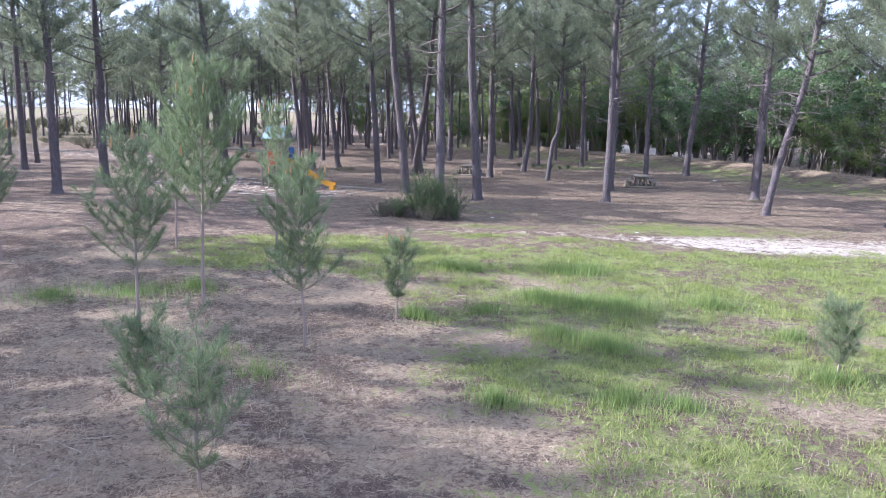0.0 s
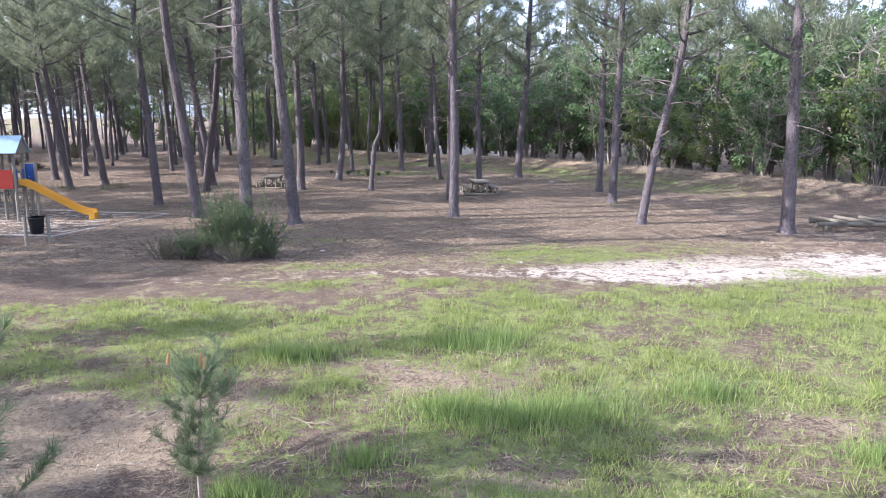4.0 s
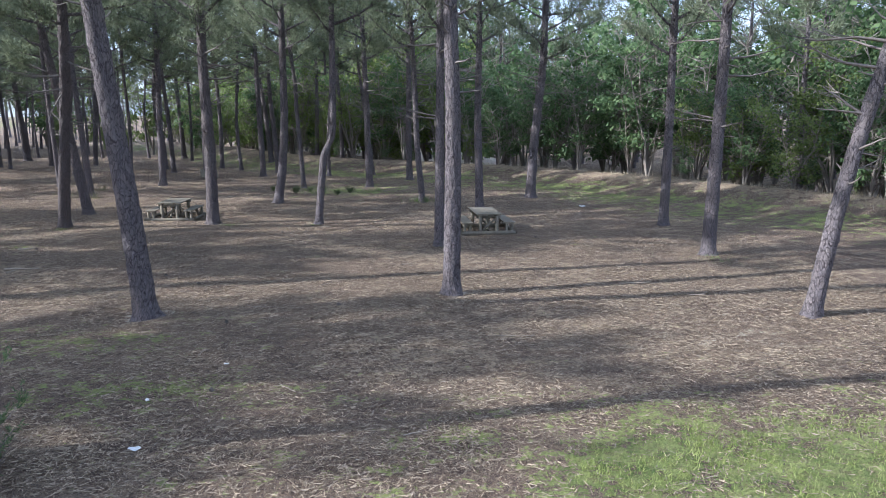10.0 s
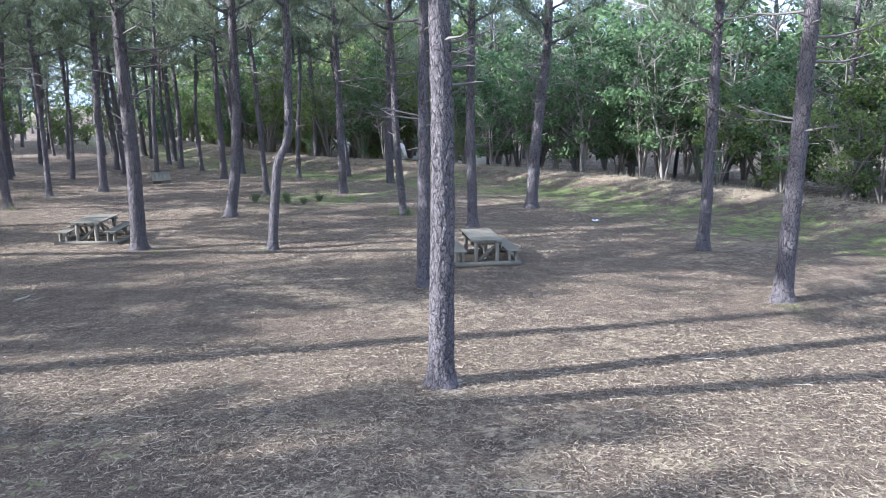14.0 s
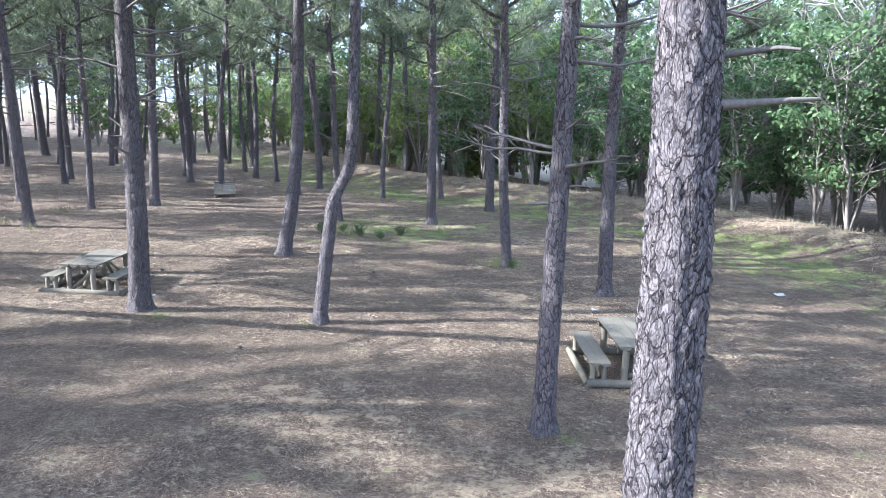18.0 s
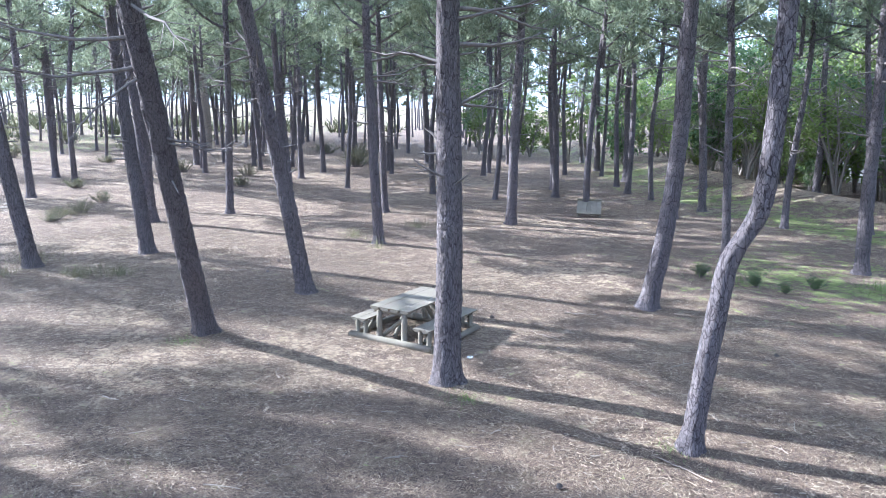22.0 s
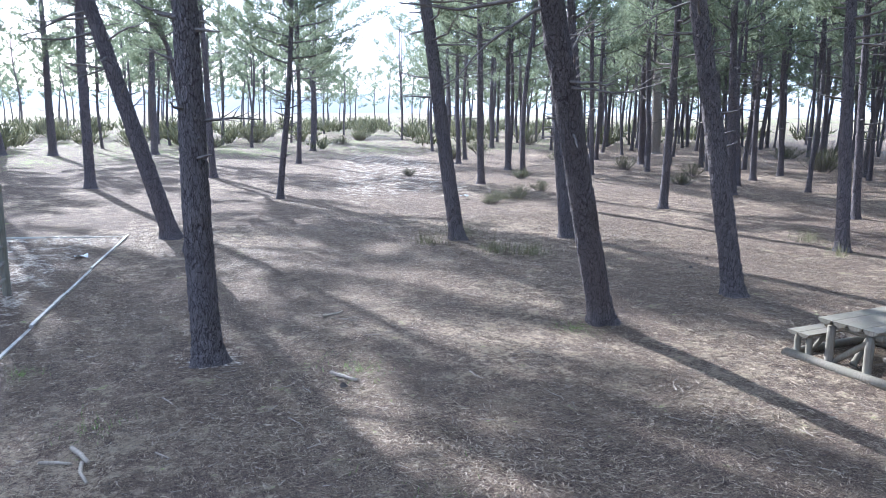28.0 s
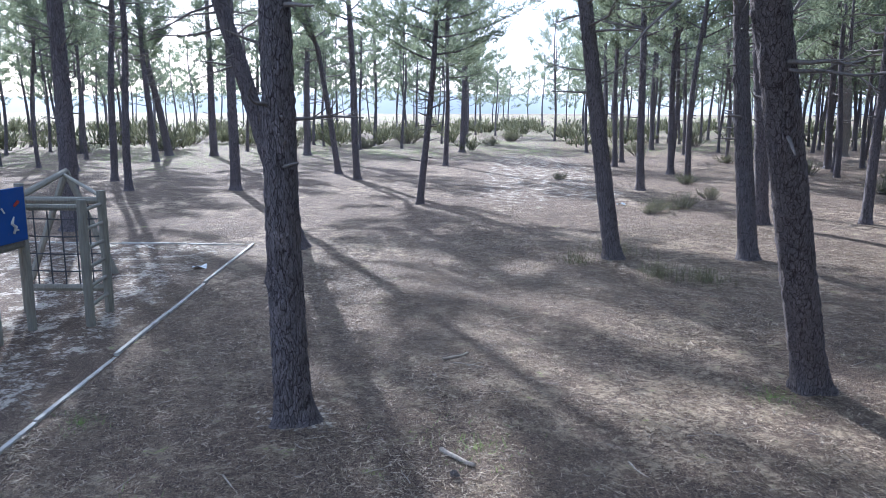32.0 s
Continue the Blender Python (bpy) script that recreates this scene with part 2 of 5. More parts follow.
KERB = wood_material("pale_edging", (0.42, 0.395, 0.35), (0.62, 0.59, 0.53), (0.34, 0.30, 0.25), (6, 6, 6))
YELLOW = paint_material("yellow_plastic", (0.66, 0.33, 0.035), (0.55, 0.34, 0.12), 0.4)
RED = paint_material("red_panel", (0.36, 0.045, 0.030), (0.28, 0.09, 0.07), 0.5)
BLUE = paint_material("blue_panel", (0.022, 0.085, 0.33), (0.05, 0.10, 0.24), 0.5)
ROOF = paint_material("roof_sheet", (0.30, 0.42, 0.50), (0.45, 0.52, 0.55), 0.45)
WHITE = paint_material("white_print", (0.72, 0.70, 0.66), (0.5, 0.5, 0.5), 0.6)
BLACK = paint_material("black_plastic", (0.022, 0.022, 0.026), (0.06, 0.06, 0.065), 0.5)
ROPE = paint_material("rope", (0.10, 0.10, 0.105), (0.2, 0.2, 0.2), 0.9)
RUBBISH = paint_material("paper_scrap", (0.74, 0.74, 0.72), (0.6, 0.6, 0.58), 0.7)


# ---- helpers for shapes ----
rng = np.random.default_rng(11)


def smooth(a, b, x):
    t = np.clip((x - a) / (b - a), 0, 1)
    return t * t * (3 - 2 * t)


def mesh_of(name, verts, faces, mats, which=None, soft=False):
    """A mesh from arrays: faces all of one size."""
    me = bpy.data.meshes.new(name)
    verts, faces = np.asarray(verts, np.float32), np.asarray(faces, np.int32)
    n, k = faces.shape
    me.vertices.add(len(verts))
    me.vertices.foreach_set("co", verts.ravel())
    me.loops.add(n * k)
    me.loops.foreach_set("vertex_index", faces.ravel())
    me.polygons.add(n)
    me.polygons.foreach_set("loop_start", np.arange(n, dtype=np.int32) * k)
    if which is not None:
        me.polygons.foreach_set("material_index", np.asarray(which, np.int32))
    me.polygons.foreach_set("use_smooth", np.full(n, soft))
    for m in mats:
        me.materials.append(m)
    me.update(calc_edges=True)
    return me


def part(name, data, parent, label=""):
    """One mesh object under a thing. data: a mesh."""
    ob = new(name, data)
    ob.parent = parent
    return tagged(ob, label)


def put(name, data, at=None, label="", category="", group="", kind=""):
    ob = new(name, data)
    if at is not None:
        ob.matrix_basis = at
    return tagged(ob, label, category, group, kind)


class Bits:
    """Gathers blades, tubes and boxes as arrays, then makes one mesh of them."""
    def __init__(self):
        self.v, self.f, self.n = [], [], 0

    def add(self, v, f):
        self.v.append(np.asarray(v, float))
        self.f.append(np.asarray(f, int) + self.n)
        self.n += len(v)

    def tube(self, pts, radii, seg=5, cap=True):
        pts = np.asarray(pts, float)
        radii = np.broadcast_to(np.asarray(radii, float), (len(pts),))
        d = np.gradient(pts, axis=0)
        d /= np.linalg.norm(d, axis=1, keepdims=True) + 1e-9
        ref = np.where(np.abs(d[:, 2:3]) < 0.9, [[0, 0, 1.0]], [[1.0, 0, 0]])
        if np.abs(d[:, 2]).max() >= 0.9 and np.abs(d[:, 2]).min() < 0.9:
            ref = np.broadcast_to([[0.32, 0.91, 0.26]], d.shape)
        a = np.cross(d, ref)
        a /= np.linalg.norm(a, axis=1, keepdims=True) + 1e-9
        b = np.cross(d, a)
        w = np.arange(seg) * 2 * np.pi / seg
        ring = pts[:, None] + radii[:, None, None] * (np.cos(w)[None, :, None] * a[:, None] + np.sin(w)[None, :, None] * b[:, None])
        k = len(pts)
        i = np.arange(k - 1)[:, None] * seg + np.arange(seg)[None]
        j = np.arange(k - 1)[:, None] * seg + (np.arange(seg)[None] + 1) % seg
        f = np.stack([i, j, j + seg, i + seg], -1).reshape(-1, 4)
        v = ring.reshape(-1, 3)
        if cap:
            ends = []
            for o, c in ((0, pts[0]), ((k - 1) * seg, pts[-1])):
                v = np.vstack([v, c])
                ends += [[o + s, o + (s + 1) % seg, len(v) - 1, len(v) - 1] for s in range(seg)]
            f = np.vstack([f, ends])
        self.add(v, f)
        return self

    def quads(self, root, tip, width, side=None):
        """Narrow leaves from root to tip (arrays), widest in the middle."""
        d = tip - root
        if side is None:
            side = np.cross(d, rng.normal(size=d.shape))
        side = side / (np.linalg.norm(side, axis=1, keepdims=True) + 1e-9) * np.broadcast_to(width, (len(d),))[:, None] / 2
        mid = root + d * 0.5
        v = np.stack([root, mid + side, tip, mid - side], 1).reshape(-1, 3)
        self.add(v, np.arange(len(v)).reshape(-1, 4))
        return self

    def spikes(self, root, tip, width, side=None):
        """Blades with a pointed tip (arrays)."""
        d = tip - root
        if side is None:
            side = np.cross(d, rng.normal(size=d.shape))
        side = side / (np.linalg.norm(side, axis=1, keepdims=True) + 1e-9) * np.broadcast_to(width, (len(d),))[:, None] / 2
        v = np.stack([root + d * 0.12 + side, tip, root + d * 0.12 - side], 1).reshape(-1, 3)
        self.add(v, np.arange(len(v)).reshape(-1, 3))
        return self

    def box(self, lo, hi, bev=0.012):
        lo, hi = np.array(lo, float), np.array(hi, float)
        bm = bmesh.new()
        bmesh.ops.create_cube(bm, size=1)
        for w in bm.verts:
            w.co = Vector(lo + (np.array(w.co) + 0.5) * (hi - lo))
        b = min(bev, 0.3 * float((hi - lo).min()))
        bmesh.ops.bevel(bm, geom=bm.edges[:], offset=b, segments=1, affect="EDGES")
        bm.verts.index_update()
        vs = [tuple(w.co) for w in bm.verts]
        fs = [[w.index for w in fc.verts] for fc in bm.faces]
        self.add(vs, [f if len(f) == 4 else [*f, f[-1]] for f in fs])
        bm.free()
        return self

    def mesh(self, name, mats, soft=False, turn=None):
        v, f = np.vstack(self.v), np.vstack(self.f)
        if turn is not None:
            v = v @ np.array(turn.to_3x3()).T + np.array(turn.translation)
        me = bpy.data.meshes.new(name)
        me.from_pydata(v.tolist(), [], [q if q[2] != q[3] else q[:3] for q in f.tolist()]) if f.shape[1] == 4 and (f[:, 2] == f[:, 3]).any() else None
        if len(me.vertices) == 0:
            return mesh_of(name, v, f, mats, soft=soft)
        for m in mats:
            me.materials.append(m)
        me.polygons.foreach_set("use_smooth", np.full(len(me.polygons), soft))
        me.update()
        return me


# ---- the lie of the land ----
CREST = np.array([(46, 18), (34, 28), (28, 36.5), (24.5, 43), (21.5, 49), (18, 55.5), (13.5, 61.5), (8, 66.5), (2, 70.5), (-4, 78), (-12, 92), (-30, 118)], float)


def from_crest(x, y):
    """Distance from the low bank under the thicket; above nought on its far side."""
    p = np.stack([np.asarray(x, float), np.asarray(y, float)], -1)
    best = np.full(p.shape[:-1], 1e9)
    sign = np.ones(p.shape[:-1])
    for a, b in zip(CREST[:-1], CREST[1:]):
        d = b - a
        t = np.clip(((p - a) @ d) / (d @ d), 0, 1)
        q = p - a - t[..., None] * d
        r = np.hypot(q[..., 0], q[..., 1])
        side = np.where(d[0] * q[..., 1] - d[1] * q[..., 0] > 0, -1.0, 1.0)
        sign = np.where(r < best, side, sign)
        best = np.minimum(r, best)
    return best * sign


def wave(x, y, scale, seed=0.0):
    """Cheap smooth noise, about -1 to 1."""
    x, y = np.asarray(x, float) / scale, np.asarray(y, float) / scale
    return (np.sin(1.7 * x + 1.3 * np.sin(1.1 * y + seed) + seed * 2.1) + np.sin(2.3 * y + 1.7 * np.sin(0.9 * x + 2 * seed) + 4.2)
            + 0.6 * np.sin(3.9 * x - 2.7 * y + seed) + 0.6 * np.sin(3.1 * x + 4.3 * y + 5 * seed)) / 3.2


def land(x, y):
    x, y = np.asarray(x, float), np.asarray(y, float)
    c = from_crest(x, y)
    near = 1 - smooth(110, 200, np.hypot(x + 15, y - 45))
    h = -0.32 * (1 - smooth(5, 17, y)) * near
    h = h + near * (0.75 * np.exp(-((c - 0.5) / 2.3) ** 2) - 0.5 * smooth(2, 8, c))
    h = h + near * (0.05 * wave(x, y, 5.0) + 0.03 * wave(x, y, 1.6, 1.0))
    h = h + near * 0.016 * wave(x, y, 0.33, 5.0)
    rough = (1 - smooth(9, 13, y)) * (1 - smooth(4, 9, x)) * near
    h = h + 0.09 * rough * wave(x, y, 1.1, 2.0)
    return h - 0.8 * smooth(150, 260, -x)


def z_at(x, y):
    return float(land(x, y))


def grass_cover(x, y):
    t = 4.6 - 0.28 * (y - 2) + 0.7 * wave(x, y, 2.5, 4.0)
    g = smooth(-1.2, 1.8, x - np.where(y < 11, t, -6.0)) * (1 - smooth(13.2, 16.6, y - 0.12 * np.clip(x, -5, 20) + 0.8 * wave(x, y, 2.2, 3.0)))
    g = np.maximum(g, 0.95 * smooth(8.0, 9.5, y + 0.5 * wave(x, y, 1.5)) * (1 - smooth(12.0, 13.6, y)) * smooth(-9, -5, x))
    g = np.maximum(g, 1.15 * np.exp(-(((x - 11.0) / 6.5) ** 2 + ((y - 20.6 - 0.1 * (x - 11)) / 2.3) ** 2)))
    g = np.maximum(g, 0.72 * np.exp(-(((x + 0.5) / 4.0) ** 2 + ((y - 26.2) / 1.5) ** 2)))
    g = np.maximum(g, 0.64 * np.exp(-(((x - 2.5) / 3.5) ** 2 + ((y - 23.3) / 1.3) ** 2)))
    g = np.maximum(g, 0.80 * np.exp(-(((x - 3.0) / 4.5) ** 2 + ((y - 18.7) / 0.8) ** 2)))
    g = np.maximum(g, 0.95 * np.exp(-(((x - 5.0) / 6.0) ** 2 + ((y - 16.0) / 1.2) ** 2)))
    c = from_crest(x, y)
    g = np.maximum(g, 0.86 * np.exp(-((c + 4.0) / 3.4) ** 2) * smooth(30, 42, y))
    g = np.maximum(g, 0.80 * np.exp(-(((x - 3.5) / 5.0) ** 2 + ((y - 55) / 5.0) ** 2)))
    g = np.maximum(g, 0.78 * smooth(-38, -54, x + 0.25 * (y - 30)) * (0.75 + 0.25 * wave(x, y, 6.0)))
    for bx, by, r, k in ((6.3, -1.2, 2.4, 0.65), (6.2, 3.7, 0.8, 0.8), (9.2, 4.7, 0.5, 0.8), (4.6, 6.9, 0.8, 0.7), (9.0, -3.0, 1.2, 0.5), (12.0, 1.5, 0.8, 0.5), (11.2, 7.0, 0.7, 0.5)):
        g = g * (1 - k * np.exp(-(((x - bx) / r) ** 2 + ((y - by) / (0.8 * r)) ** 2)))
    return np.clip(g * (0.60 + 0.30 * wave(x, y, 1.9, 6.0) + 0.20 * wave(x, y, 0.7, 2.5)), 0, 1)


def sand_cover(x, y):
    mid = 17.6 + 0.06 * (x - 10) + 0.3 * wave(x, y, 4.0, 2.0)
    half = 0.7 + 1.5 * smooth(7.0, 13.0, x) + 0.35 * wave(x, y, 1.3, 9.0)
    s = (1 - smooth(half * 0.35, half * 1.9, np.abs(y - mid))) * (0.36 + 0.26 * smooth(6, 12.5, x)) * smooth(-12, 2, x)
    s = np.maximum(s, 0.34 * np.exp(-(((x - 12.5) / 2.6) ** 2 + ((y - 25.5) / 1.2) ** 2)))
    u, v = (x + 14.0) * 0.986 - (y - 29.3) * 0.165, (x + 14.0) * 0.165 + (y - 29.3) * 0.986
    s = np.maximum(s, 0.42 * (1 - smooth(6.6, 7.3, np.abs(u))) * (1 - smooth(3.0, 3.6, np.abs(v))))
    for tx, ty in ((7.30, 29.35), (-7.50, 34.77), (0.51, 27.95)):
        s = np.maximum(s, 0.60 * np.exp(-(((x - tx) ** 2 + (y - ty) ** 2) / 0.5)))
    along = smooth(-18, -30, x)
    s = np.maximum(s, 0.40 * along * (1 - smooth(2.5, 6.0, np.abs(y - 44 - 0.33 * (-x - 22)))))
    c = from_crest(x, y)
    s = np.maximum(s, 0.95 * smooth(13.0, 15.0, c) * (1 - smooth(26, 34, c)) * (1 - smooth(12, 20, x)) * smooth(-12, -4, x))
    return np.clip(s, 0, 1)


def straw_cover(x, y):
    s = (1 - smooth(9.5, 12.5, y)) * (0.50 + 0.28 * wave(x, y, 2.0, 7.0))
    c = from_crest(x, y)
    s = np.maximum(s, 0.6 * np.exp(-((c - 0.2) / 1.8) ** 2))
    s = np.maximum(s, 0.30 + 0.24 * wave(x, y, 3.4, 8.0))
    return np.clip(s, 0, 1)


def ground_steps(lo, hi, step):
    core = np.arange(lo, hi + 1e-6, step)
    out, d, p = [], step, hi
    while p < 2600:
        d *= 1.22
        p += d
        out.append(p)
    left, d, p = [], step, lo
    while p > -2600:
        d *= 1.22
        p -= d
        left.append(p)
    return np.r_[left[::-1], core, out]


gx, gy = ground_steps(-30, 30, 0.4), ground_steps(-10, 76, 0.4)
GX, GY = np.meshgrid(gx, gy)
gi = (np.arange(len(gy) - 1)[:, None] * len(gx) + np.arange(len(gx) - 1)[None]).ravel()
ground_mesh = mesh_of("ground", np.stack([GX, GY, land(GX, GY)], -1).reshape(-1, 3),
                      np.stack([gi, gi + 1, gi + 1 + len(gx), gi + len(gx)], -1), [GROUND], soft=True)
tint = ground_mesh.attributes.new("cover", "FLOAT_COLOR", "POINT")
tint.data.foreach_set("color", np.stack([grass_cover(GX, GY), sand_cover(GX, GY), straw_cover(GX, GY), np.ones_like(GX)], -1).astype(np.float32).ravel())
put("ground", ground_mesh, None, "sandy forest floor under brown pine needles, with turf and pale sand", "ground", kind="structure")


# ---- pines ----
def tufts(bits, at, ahead, blades, length, width):
    """Bunches of needles: at and ahead are arrays of places and directions."""
    k = len(at)
    d = np.repeat(ahead, blades, 0) + rng.normal(0, 0.62, (k * blades, 3))
    d /= np.linalg.norm(d, axis=1, keepdims=True)
    root = np.repeat(at, blades, 0) + rng.normal(0, 0.11, (k * blades, 3))
    bits.spikes(root, root + d * length * rng.uniform(0.65, 1.1, (k * blades, 1)), width)


def limb(start, az, rise, length, droop, k=6):
    """A crooked bough's centre line."""
    s = np.linspace(0, 1, k)
    out = np.array([math.cos(az), math.sin(az), 0.0])
    side = np.array([-math.sin(az), math.cos(az), 0.0])
    p = start + np.outer(s * length, out) + np.outer(rng.normal(0, 0.05) * length * np.sin(s * 3) + rng.normal(0, 0.02, k) * length * s, side)
    p[:, 2] += length * (rise * s + droop * s * s) + rng.normal(0, 0.02, k) * length * s
    return p


def crown_meshes(high, wide, boughs, blades, blade_len, blade_wide, seg=4, subs=3, steps=5):
    """Boughs and needles of a crown of that height, standing on its lowest bough."""
    wood, leaf = Bits(), Bits()
    for i in range(boughs):
        z = high * (i / boughs) ** 0.92
        reach = wide * (1.0 - 0.70 * (z / high) ** 1.8) * rng.uniform(0.55, 1.12) * (0.75 + 0.25 * min(1.0, 4 * z / high))
        az = i * 2.4 + rng.uniform(-0.5, 0.5)
        p = limb(np.array([0, 0, z]), az, rng.uniform(0.05, 0.45), reach, rng.uniform(0.05, 0.35))
        wood.tube(p, np.linspace(0.045, 0.012, 6) * (1.2 - 0.6 * z / high), seg, False)
        for s in np.linspace(0.35, 1.0, steps):
            f = s * 5
            a = int(min(f, 4))
            q = p[a] + (p[a + 1] - p[a]) * (f - a)
            m = subs if s < 1 else subs + 1
            for _ in range(m):
                az2 = az + rng.uniform(-1.5, 1.5)
                ln = rng.uniform(0.25, 0.75) * (0.55 + 0.45 * reach / wide)
                e = limb(q, az2, rng.uniform(0.1, 0.9), ln, 0.2, 3)
                if seg > 3:
                    wood.tube(e, [0.012, 0.008, 0.005], 3, False)
                d = e[2] - e[1]
                d /= np.linalg.norm(d)
                tufts(leaf, np.array([e[0] * 0.4 + e[1] * 0.6, e[1], (e[1] + e[2]) / 2, e[2], e[2] + d * 0.15]), np.array([d, d, d, d, d + [0, 0, 0.3]]), blades, blade_len, blade_wide)
    wood.tube([[0, 0, 0], [0.05, 0.02, high * 0.5], [0, 0, high]], [0.09, 0.06, 0.015], 6, False)
    tufts(leaf, np.array([[0, 0, high]] * 3), np.array([[0, 0, 1.0]] * 3), blades, blade_len, blade_wide)
    return wood.mesh("crown_wood", [BARK], True), leaf.mesh("crown", [NEEDLE])


def dead_mesh(high, count, reach):
    """Bare lower branches and stubs, with twigs."""
    made = []
    for i in range(count):
        wood = Bits()
        z = high * rng.uniform(0.05, 1.0)
        az = rng.uniform(0, 6.28)
        ln = reach * (rng.uniform(0.12, 0.3) if rng.random() < 0.4 else rng.uniform(0.4, 1.0) * (0.4 + 0.6 * z / high))
        p = limb(np.array([0, 0, z]), az, rng.uniform(-0.1, 0.35), ln, rng.uniform(-0.25, 0.3))
        wood.tube(p, np.linspace(0.034, 0.010, 6) * rng.uniform(0.7, 1.2), 4, False)
        if ln > 0.7:
            for s in (2, 3, 4):
                for _ in range(2):
                    e = limb(p[s], az + rng.uniform(-1.2, 1.2), rng.uniform(-0.3, 0.5), ln * rng.uniform(0.2, 0.45), 0.1, 3)
                    wood.tube(e, [0.010, 0.007, 0.003], 3, False)
        made.append(wood)
    whole = Bits()
    for w in made:
        for v, f in zip(w.v, w.f):
            whole.add(v, f - f.min())
    return whole.mesh("dead_wood", [TWIG], True), [w.mesh("branch", [TWIG], True) for w in made]


def trunk_mesh(d, high, bend, ring=22, step=0.09, plates=True, bark=None):
    """A tapered trunk with a flared foot and plated bark, bent along the given line."""
    z = np.r_[np.arange(-0.25, min(7.5, high), step), np.linspace(min(7.5, high), high, 14)] if plates else np.r_[-0.25, 0, 0.2, np.linspace(0.6, high, 12)]
    w = np.arange(ring) * 2 * np.pi / ring
    Z, W = np.meshgrid(z, w, indexing="ij")
    r = d / 2 * (1 - 0.62 * np.clip(Z, 0, None) / high) * (1 + 0.42 * np.exp(-np.clip(Z, -0.2, None) / 0.16) * (1 + 0.35 * np.sin(3 * W + d * 40) + 0.2 * np.sin(5 * W)))
    if plates:
        ph = rng.uniform(0, 9)
        fur = np.abs(np.sin(W * 4.5 + 1.3 * np.sin(Z * 2.2 + ph) + 0.9 * np.sin(Z * 5.1 + 2 * ph))) * np.abs(np.sin(Z * 7.5 + 2.2 * np.sin(W * 2 + ph) + ph)) ** 0.4
        r = r + d * 0.03 * (fur - 0.5) + rng.normal(0, 0.006, r.shape) * d / 0.4
        for _ in range(4):
            r += 0.035 * np.exp(-(((Z - rng.uniform(1.5, 7)) / 0.09) ** 2 + ((np.sin(W / 2 - rng.uniform(0, 3.1))) / 0.13) ** 2))
    off = np.array([bend(q) for q in z])
    v = np.stack([r * np.cos(W) + off[:, :1], r * np.sin(W) + off[:, 1:2], Z], -1).reshape(-1, 3)
    i = (np.arange(len(z) - 1)[:, None] * ring + np.arange(ring)[None]).ravel()
    j = (np.arange(len(z) - 1)[:, None] * ring + (np.arange(ring)[None] + 1) % ring).ravel()
    return mesh_of("trunk", v, np.stack([i, j, j + ring, i + ring], -1), [bark or BARK], soft=True)


SHAPES = ((6.4, 3.3, 26), (7.2, 3.0, 28), (5.6, 3.6, 24), (6.8, 3.1, 27))
CROWNS = [crown_meshes(h, w, b + 5, 11, 0.28, 0.038, 4, 2) for h, w, b in SHAPES]
MID_CROWNS = [crown_meshes(h, w, b + 2, 7, 0.36, 0.052, 3, 2, 5) for h, w, b in SHAPES]
FAR_CROWNS = [crown_meshes(h * 1.15, w, 22, 6, 0.42, 0.076, 3, 1, 5) for h, w, b in SHAPES[:3]]
DIM_CROWNS = [crown_meshes(h * 1.25, w * 1.05, 20, 3, 0.60, 0.14, 3, 1, 4)[1] for h, w, b in SHAPES[:3]]
DEAD = [dead_mesh(4.5, 18, 2.4), dead_mesh(4.5, 14, 2.8), dead_mesh(4.5, 20, 2.0)]
FAR_DEAD = dead_mesh(4.2, 7, 1.9)[0]
pine_count = 0


